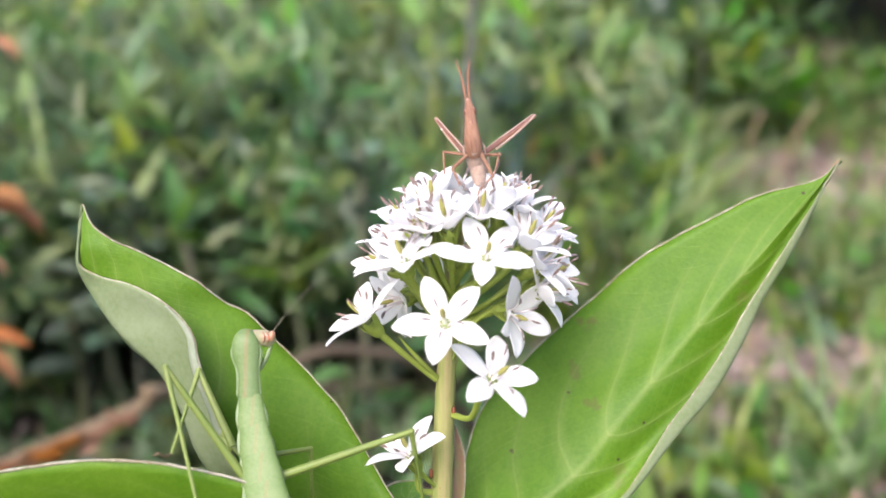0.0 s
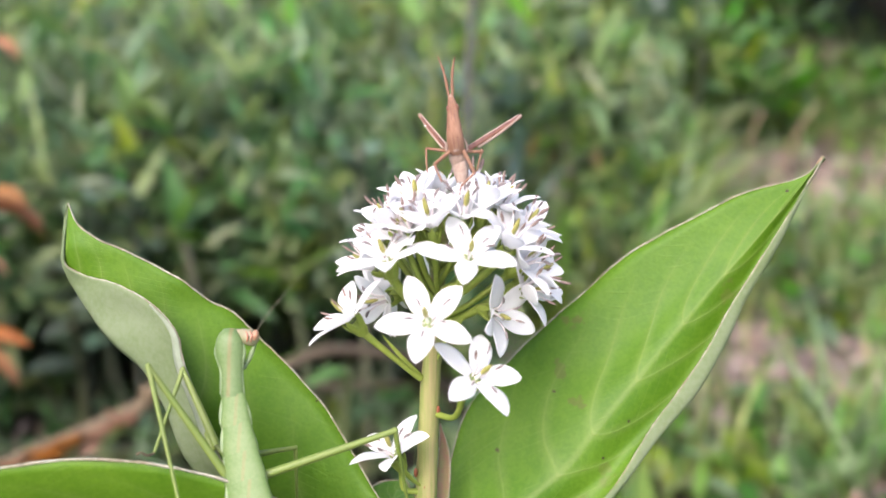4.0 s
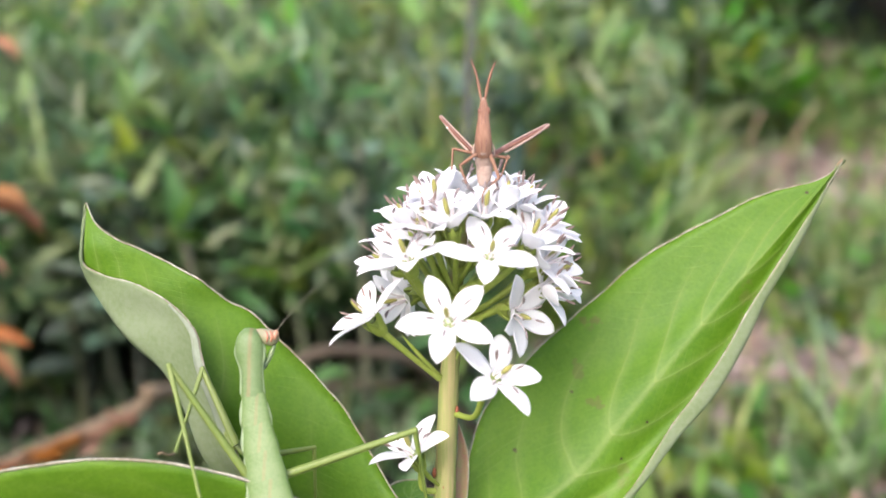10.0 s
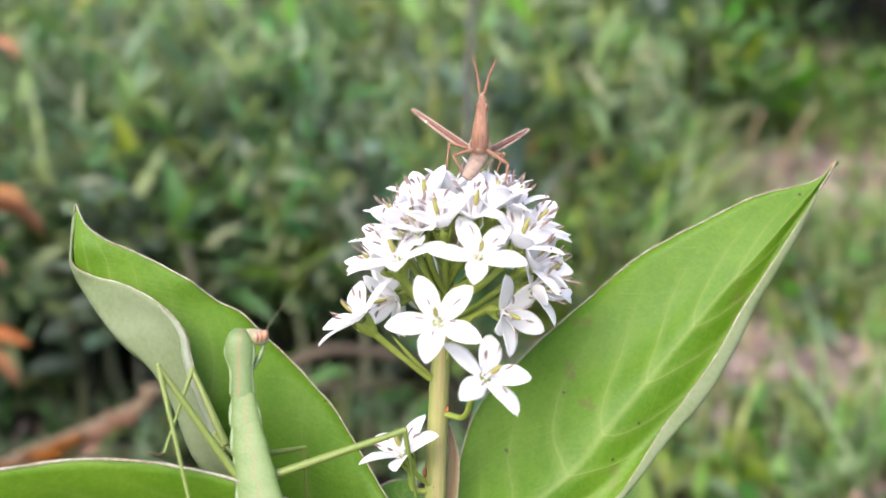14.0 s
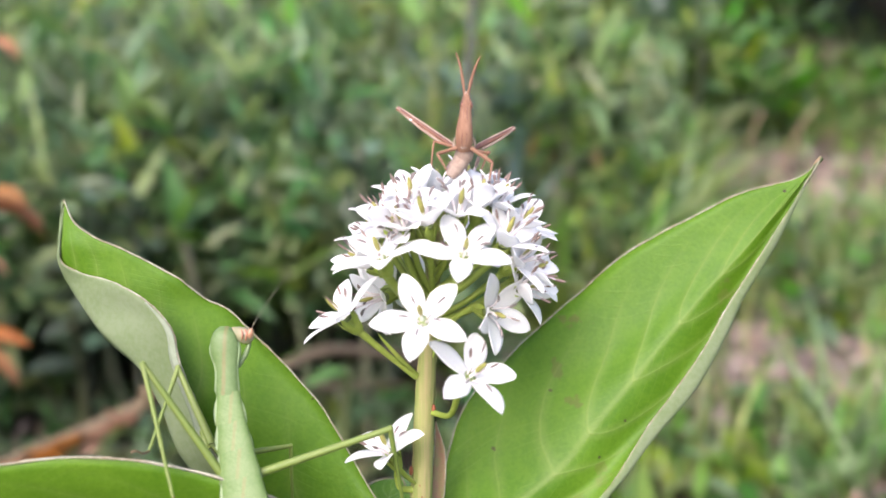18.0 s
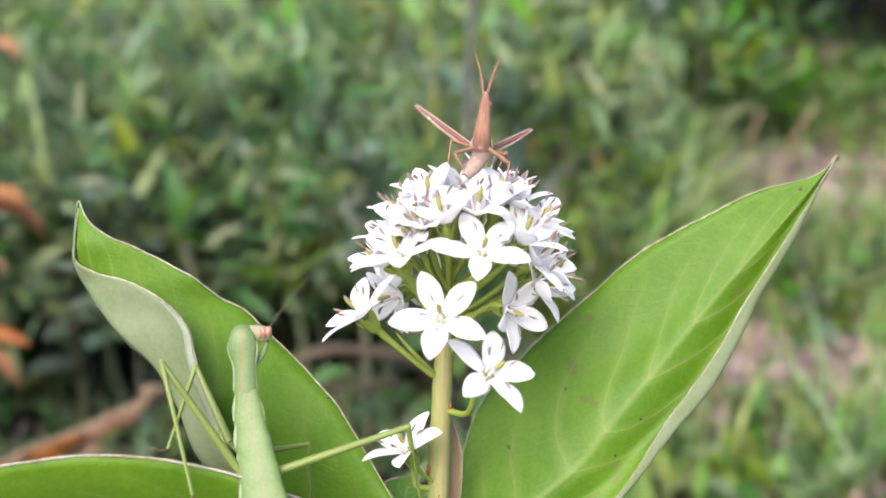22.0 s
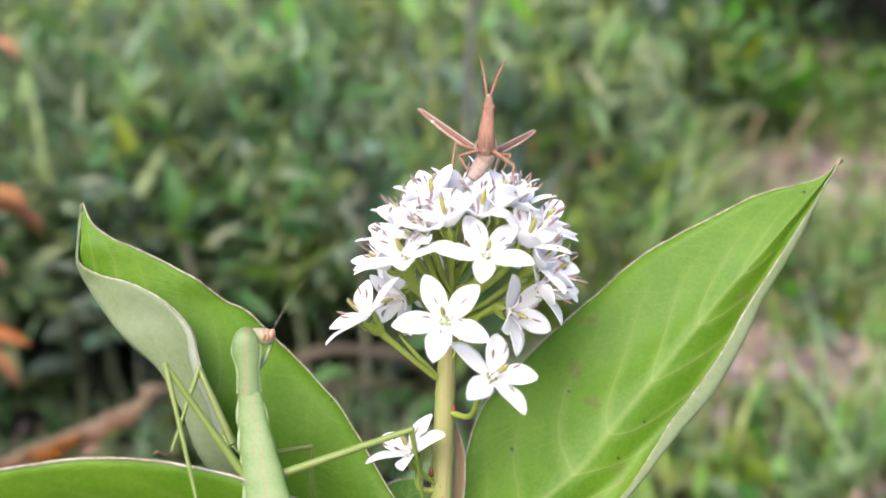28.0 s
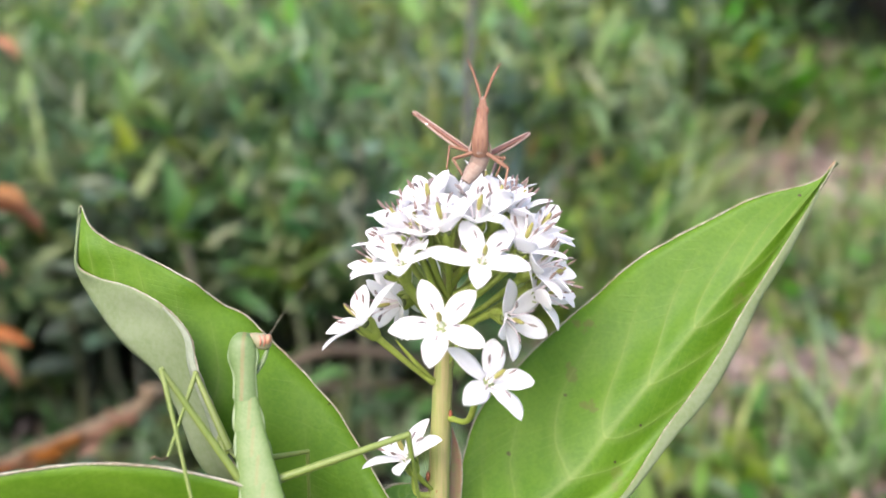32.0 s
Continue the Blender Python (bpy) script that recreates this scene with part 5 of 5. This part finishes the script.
scatter("undergrowth", 2900, in_fan(-0.8, 0.12, 0.40, 0.85, 0.09, 1.0, (6.0, 3.0, -0.2)), small_foliage, M_UG_GREEN, "low leaves on the shaded soil", "undergrowth", 46)
scatter("leaf_litter", 420, in_fan(-0.8, 0.12, 0.45, 1.0, 0.02, bare=False), litter_shape, M_LITTER, "dry leaves on the shaded soil", "leaf litter", 55)
scatter("undergrowth", 1500, in_fan(-0.8, 0.05, 0.8, 1.3, 0.12), small_foliage, M_UG_BLUE, "low bluish-green leaves under the weeds", "undergrowth", 19)


def all_round(inner, outer, top):
    """Places all round the plant, off the strip behind it."""
    def spot(d):
        a, r = d.uniform(0, 2 * math.pi), inner + (outer - inner) * d.random() ** 0.7
        x, y = r * math.sin(a), r * math.cos(a)
        if y > 0.3 and abs(x) < 0.75 * (y + 0.1):
            return None
        return x, y, rise(x, y) + top * d.random() ** 1.5
    return spot


def beside(d):
    """Places of tall weeds added outside the view to shade the ground beside it."""
    x, y = d.uniform(-1.0, -0.1), d.uniform(-0.7, 0.5)
    if x > -0.68 * max(y + 0.1, 0) - 0.16:
        return None
    return x, y, rise(x, y) + 0.37 * d.random() ** 0.8


def big_foliage(d, p):
    m, outline = foliage_shape(d, p)
    return m @ Matrix.Diagonal((1.7, 1.9, 1.7, 1)), outline


scatter("grass", 34000, all_round(0.45, 5.5, 0.0), tall_blade, M_GRASS, "light green meadow grass all round", "grass", 20)
scatter("undergrowth", 30000, all_round(0.55, 6.0, 0.3), big_foliage, M_UG_GREEN, "green undergrowth all round", "undergrowth", 21)
scatter("undergrowth", 7000, beside, big_foliage, M_UG_GREEN, "tall dense weeds added out of view to shade the ground", "undergrowth", 45)
scatter("leaf_litter", 5000, all_round(0.3, 4.0, 0.0), litter_shape, M_LITTER, "dry leaves lying in the meadow", "leaf litter", 22)


def shrub(at, size, count, seed, label, material=M_SHADE, scale=1.0, branches=7, lowest=0.45):
    """A low shrub: branches from one foot and a loose crown of small leaves."""
    d = random.Random(seed)
    ob = tagged(new("shrub"), label, "shrub", "shrubs on the bank")
    ob.location = at
    clumps = []
    for _ in range(branches):
        tip = Vector((d.uniform(-1, 1) * size[0], d.uniform(-1, 1) * size[1], d.uniform(lowest, 1.0) * size[2]))
        mid = tip * 0.5 + Vector((0, 0, 0.2 * size[2]))
        b = new("branch", plain_tube([(0, 0, -0.01), tuple(mid), tuple(tip)], [0.005, 0.004, 0.0015], 10, 6, M_TWIG, "branch"))
        b.parent = ob
        clumps += [tip, mid.lerp(tip, 0.5)]

    def spot(r):
        c = clumps[r.randrange(len(clumps))]
        return tuple(c + Vector((r.gauss(0, 0.25) * size[0], r.gauss(0, 0.25) * size[1], r.gauss(0, 0.12) * size[2])))

    def leaf_at(r, p):
        m, outline = foliage_shape(r, p)
        return m @ Matrix.Diagonal((scale, scale, scale, 1)), outline

    crown = scatter("crown", count, spot, leaf_at, material, label, "", seed)
    crown.parent = ob
    return ob


shrub(on_ground((0.572, 1.877, 0.065)), (0.20, 0.16, 0.34), 520, 61, "bright green leafy shrub on the bank", M_SHADE, 1.3, lowest=0.25)
shrub(on_ground((0.925, 2.505, 0.036)), (0.22, 0.2, 0.34), 500, 65, "green leafy shrub beside the hollow, shade put into its colour", M_SHRUB_SHADED, 1.3, lowest=0.3)
shrub(on_ground((1.017, 2.072, 0.016)), (0.30, 0.18, 0.16), 900, 62, "low bright green shrub by a hollow", M_SHADE, 0.8, lowest=0.3)
shrub(on_ground((1.36, 2.55, 0.0)), (0.36, 0.2, 0.09), 1500, 67, "low spreading green shrub on the bank", M_SHRUB_SHADED, 0.75, 12, 0.25)
# two shrubs added with crowns above the view, to darken the hollow
shrub((1.75, 3.3, rise(1.75, 3.3)), (0.85, 0.7, 0.50), 4500, 63, "large green shrub added to shade the hollow, crown out of view", M_SHRUB_SHADED, 1.7, 14, 0.55)
shrub((1.55, 2.75, rise(1.55, 2.75)), (0.5, 0.4, 0.62), 1700, 66, "second green shrub added to shade the hollow, crown out of view", M_SHRUB_SHADED, 1.6, 12, 0.75)
shrub((1.1, 4.4, rise(1.1, 4.4)), (0.6, 0.4, 0.5), 2500, 64, "green shrub behind the hollow", M_SHRUB_SHADED, 1.5, 10, 0.3)


# ---------------------------------------------------------------- movement
SWAY = [
    (0, 0, 0), (0.5, 0.32, 0.19), (1, 0, 0), (1.5, -0.19, 0), (2, -1.16, -0.06), (2.5, -1.74, 0), (3, -2.39, 0),
    (3.5, -2.06, 0.13), (5.5, -1.67, -0.08), (6, -0.78, -0.08), (6.5, -0.39, 0.02), (7, 0.11, 0.22),
    (7.5, 0.7, 0.81), (8, 0.3, 0.52), (8.5, 0.8, 0.41), (9, 0.8, 0.41), (9.5, 0.7, 0.32), (10, 0.41, 0.12),
    (10.5, 0.41, 0.02), (11, 0.6, -0.18), (11.5, 0.5, -0.08), (12, 0.6, 0.02), (12.5, -0.78, 0.12),
    (13, -1.08, 0.12), (13.5, -1.67, -0.08), (14, -0.78, 0.12), (14.5, -0.98, -0.08), (16.5, -0.29, -0.18),
    (17, 0.11, 0.02), (17.5, 0.11, -0.08), (18, -2.46, 0.32), (18.5, -1.97, 0.02), (19, -1.87, 0.02),
    (19.5, -1.67, -0.08), (20, -1.47, 0.02), (20.5, -2.06, 0.32), (21, -1.17, 0.32), (21.5, -0.48, 0.41),
    (22, -0.39, 0.52), (22.5, -0.39, 0.41), (23, 0.11, 0.32), (23.5, 0.7, 0.12), (24, 0.6, 0.02),
    (24.5, 0.41, -0.18), (25, 0.41, -0.18), (25.5, 0.21, -0.08), (27.5, 0.3, 0.02), (28, 0.01, 0.22),
    (28.5, -0.78, -0.08), (29, -1.17, 0.12), (29.5, -1.17, 0.61), (30, -0.48, 0.81), (30.5, -1.37, 0.41),
    (31, -1.77, 0.12), (31.5, -1.37, -0.08), (32, -0.39, -0.37),
]
TURN_LEFT_LEAF = [
    (0, 0), (0.5, 0.04), (1, 0), (1.5, 0), (2, -0.14), (2.5, -0.24), (3, -0.06), (3.5, -0.01), (5.5, -0.26),
    (6, -0.19), (6.5, -0.11), (7, 0.1), (7.5, 0.65), (8, 0.23), (8.5, 0.16), (9, 0.23), (9.5, 0.16), (10, -0.05),
    (10.5, -0.04), (11, -0.11), (11.5, -0.18), (12, -0.11), (12.5, -0.05), (13, -0.27), (13.5, -0.19), (14, 0.09),
    (14.5, -0.19), (16.5, -0.18), (17, -0.04), (17.5, -0.11), (18, -0.14), (18.5, -0.2), (19, -0.05), (19.5, -0.12),
    (20, -0.26), (20.5, 0.01), (21, 0.02), (21.5, 0.08), (22, 0.09), (22.5, 0.16), (23, 0.1), (23.5, -0.05),
    (24, -0.04), (24.5, -0.18), (25, -0.11), (25.5, -0.18), (27.5, -0.04), (28, 0.02), (28.5, 0.03), (29, -0.05),
    (29.5, 0.15), (30, 0.23), (30.5, 0.16), (31, -0.12), (31.5, -0.26), (32, -0.24),
]
TURN_RIGHT_LEAF = [
    (0, 0), (0.5, -0.15), (1, 0), (1.5, 0.04), (2, 0.19), (2.5, -0.06), (3, 0.35), (3.5, 0.27), (5.5, 0.16),
    (6, 0.04), (6.5, 0.05), (7, -0.19), (7.5, -0.49), (8, -0.31), (8.5, -0.36), (9, -0.24), (9.5, -0.18),
    (10, -0.06), (10.5, -0), (11, 0.06), (11.5, -0.07), (12, -0.2), (12.5, -0), (13, -0.14), (13.5, 0.04),
    (14, -0.38), (14.5, 0.17), (16.5, 0.05), (17, -0), (17.5, -0.01), (18, -0.08), (18.5, 0.1), (19, 0.1),
    (19.5, 0.34), (20, 0.04), (20.5, -0.02), (21, -0.19), (21.5, -0.12), (22, -0.06), (22.5, -0.12), (23, -0.06),
    (23.5, -0.06), (24, -0.06), (24.5, -0.01), (25, 0.06), (25.5, -0.08), (27.5, -0.07), (28, -0.13), (28.5, 0.05),
    (29, 0.05), (29.5, -0.18), (30, -0.24), (30.5, -0.03), (31, 0.14), (31.5, 0.02), (32, 0.1),
]
HOP = [
    (0, -1.27, -0.61, -11.3), (0.5, -1.01, -0.42, -10.1), (1, -1.27, -0.55, -10.1), (1.5, -1.46, -0.42, -10.1),
    (2, -2.5, -0.42, -10.1), (2.5, -2.96, -0.42, -10.1), (3, -3.87, -0.35, -10.1), (3.5, -3.54, -0.22, -10.7),
    (5.5, -2.98, -0.2, -10.2), (6, -2.09, -0.3, -9.3), (6.5, -1.59, -0.3, -9.3), (7, -0.7, -0.7, -9.3),
    (7.5, -0.3, -0.3, -6.5), (8, -0.79, -0.5, -4.7), (8.5, 0, -0.5, -6.5), (9, -0.1, -0.4, -5.6),
    (9.5, -0.2, -0.5, -3.7), (10, -0.3, -0.6, -4.6), (10.5, -0.1, -0.6, -3.7), (11, 0.1, -0.6, -3.7),
    (11.5, 0.2, -0.4, -4.6), (12, 0.4, -0.3, -2.8), (12.5, -1.09, -0, -1.9), (13, -1.19, -0.2, -1),
    (13.5, -1.89, -0.1, -1.9), (14, -0.79, -0.1, -1.9), (14.5, -0.99, -0.1, -1.9), (16.5, -0.4, -0.1, -1),
    (17, 0, -0.1, -1.9), (17.5, 0, -0.1, -1), (18, -2.59, 0.1, -1.9), (18.5, -2.19, -0.2, -1), (19, -2.19, -0.1, -1),
    (19.5, -1.99, -0.2, -1), (20, -1.59, -0.1, -1.9), (20.5, -2.48, 0.1, -1), (21, -1.39, -0, -1),
    (21.5, -0.7, 0.1, -0.1), (22, -0.6, 0.1, 0), (22.5, -0.6, 0.1, 0), (23, 0, -0, 0), (23.5, 0.7, -0.1, -0.1),
    (24, 0.6, -0.1, -0.1), (24.5, 0.4, -0.2, -0.1), (25, 0.4, -0.2, -0.1), (25.5, 0.2, -0.2, -0.1),
    (27.5, 0.5, -0.3, 0.8), (28, -0.1, -0.2, -1), (28.5, -0.99, -0.2, -1), (29, -1.39, -0.2, -1),
    (29.5, -1.49, 0.1, -0.1), (30, -0.79, -0, -1), (30.5, -1.89, -0.3, -1.9), (31, -2.39, -0.3, -1.9),
    (31.5, -1.79, -0.3, -1.9), (32, -0.79, -0.5, -1),
]
FEELER = [(0, 3.5), (6, 1.5), (9, 7), (13, 0), (17, -1), (19, -4), (23, 2), (28, -4), (32, 0)]
# degrees by which the hopper's parts turn from their rest, clockwise in the picture
FEELERS_HOP = [(0, 8.5, -10.5), (3, 7, -9), (6, 6.5, -5.5), (9, 1.5, -2), (11, 2, -2), (13, 2.5, 0), (19, 2, -2), (23, 0, 0), (28, 2, 2), (32, -6, 3)]
ABDOMEN = [(0, -32), (9.5, -32), (10.0, -28), (10.5, -21), (11.5, -17), (11.9, -14), (12.3, 0), (32, 0)]
HIND_LEFT = [(0, 11.5, -45), (6, 11.5, -45), (9, 6, -40), (11.7, 6, -38), (12.0, 23, -5), (12.3, 0, 0), (32, 0, 0)]
HIND_RIGHT = [(0, -4, -23), (1, -1, -23), (3, -1, -23), (6, 0, -22), (9, -2, -22), (11.5, -2, -18), (12.3, 0, 0), (32, 0, 0)]
FORE_RIGHT = [(0, 37, 8), (10.0, 37, 8), (10.5, 0, 0), (32, 0, 0)]
FORE_LEFT = [(0, -13.5, 29), (11.6, -13.5, 25), (12.2, 0, 0), (32, 0, 0)]


def turned(ob, degrees, yaw=0):
    """The rest pose of a part, turned in the plane of the picture, clockwise."""
    return Matrix.Translation(REST[ob.name]) @ pose(0, 0, 0, 0, degrees, 0) @ pose(0, 0, 0, 0, 0, yaw)


REST = {}


def motions():
    bpy.context.view_layer.update()
    still = {ob: ob.matrix_basis.copy() for ob in (plant, mantis)}
    shift = {t: Matrix.Translation((x * MM, 0, z * MM)) for t, x, z in SWAY}
    for ob in (plant, mantis):
        walk(ob, [(t, TILT @ shift[t] @ TILT.inverted() @ still[ob]) for t, _, _ in SWAY])
    parts = [ob for ob in hopper.children_recursive] + [leaf_left, leaf_right] + [ob for ob in mantis.children if ob.name.startswith("antenna")]
    for ob in parts:
        REST[ob.name] = ob.location.copy()
    walk(leaf_left, [(t, turned(leaf_left, -a)) for t, a in TURN_LEFT_LEAF])
    walk(leaf_right, [(t, turned(leaf_right, -a)) for t, a in TURN_RIGHT_LEAF])
    home = hopper.matrix_basis.copy()
    walk(hopper, [(t, home @ Matrix.Translation((x * MM, 0, z * MM)) @ pose(0, 0, 0, 0, a, 0)) for t, x, z, a in HOP])
    for ob in parts:
        if ob.parent is mantis:
            walk(ob, [(t, turned(ob, a)) for t, a in FEELER])
    left, right = [ob for ob in hopper.children if ob.name.startswith("antenna")]
    walk(left, [(t, turned(left, a)) for t, a, _ in FEELERS_HOP])
    walk(right, [(t, turned(right, b)) for t, _, b in FEELERS_HOP])
    for ob in hopper.children:
        if ob.name.startswith("abdomen"):
            walk(ob, [(t, turned(ob, a)) for t, a in ABDOMEN])
    walk(hind_left, [(t, turned(hind_left, a, b)) for t, a, b in HIND_LEFT])
    walk(hind_right, [(t, turned(hind_right, a, b)) for t, a, b in HIND_RIGHT])
    walk(fore_right, [(t, turned(fore_right, a)) for t, a, _ in FORE_RIGHT])
    walk(shin_right, [(t, turned(shin_right, a)) for t, _, a in FORE_RIGHT])
    walk(fore_left, [(t, turned(fore_left, a)) for t, a, _ in FORE_LEFT])
    walk(shin_left, [(t, turned(shin_left, a)) for t, _, a in FORE_LEFT])


motions()
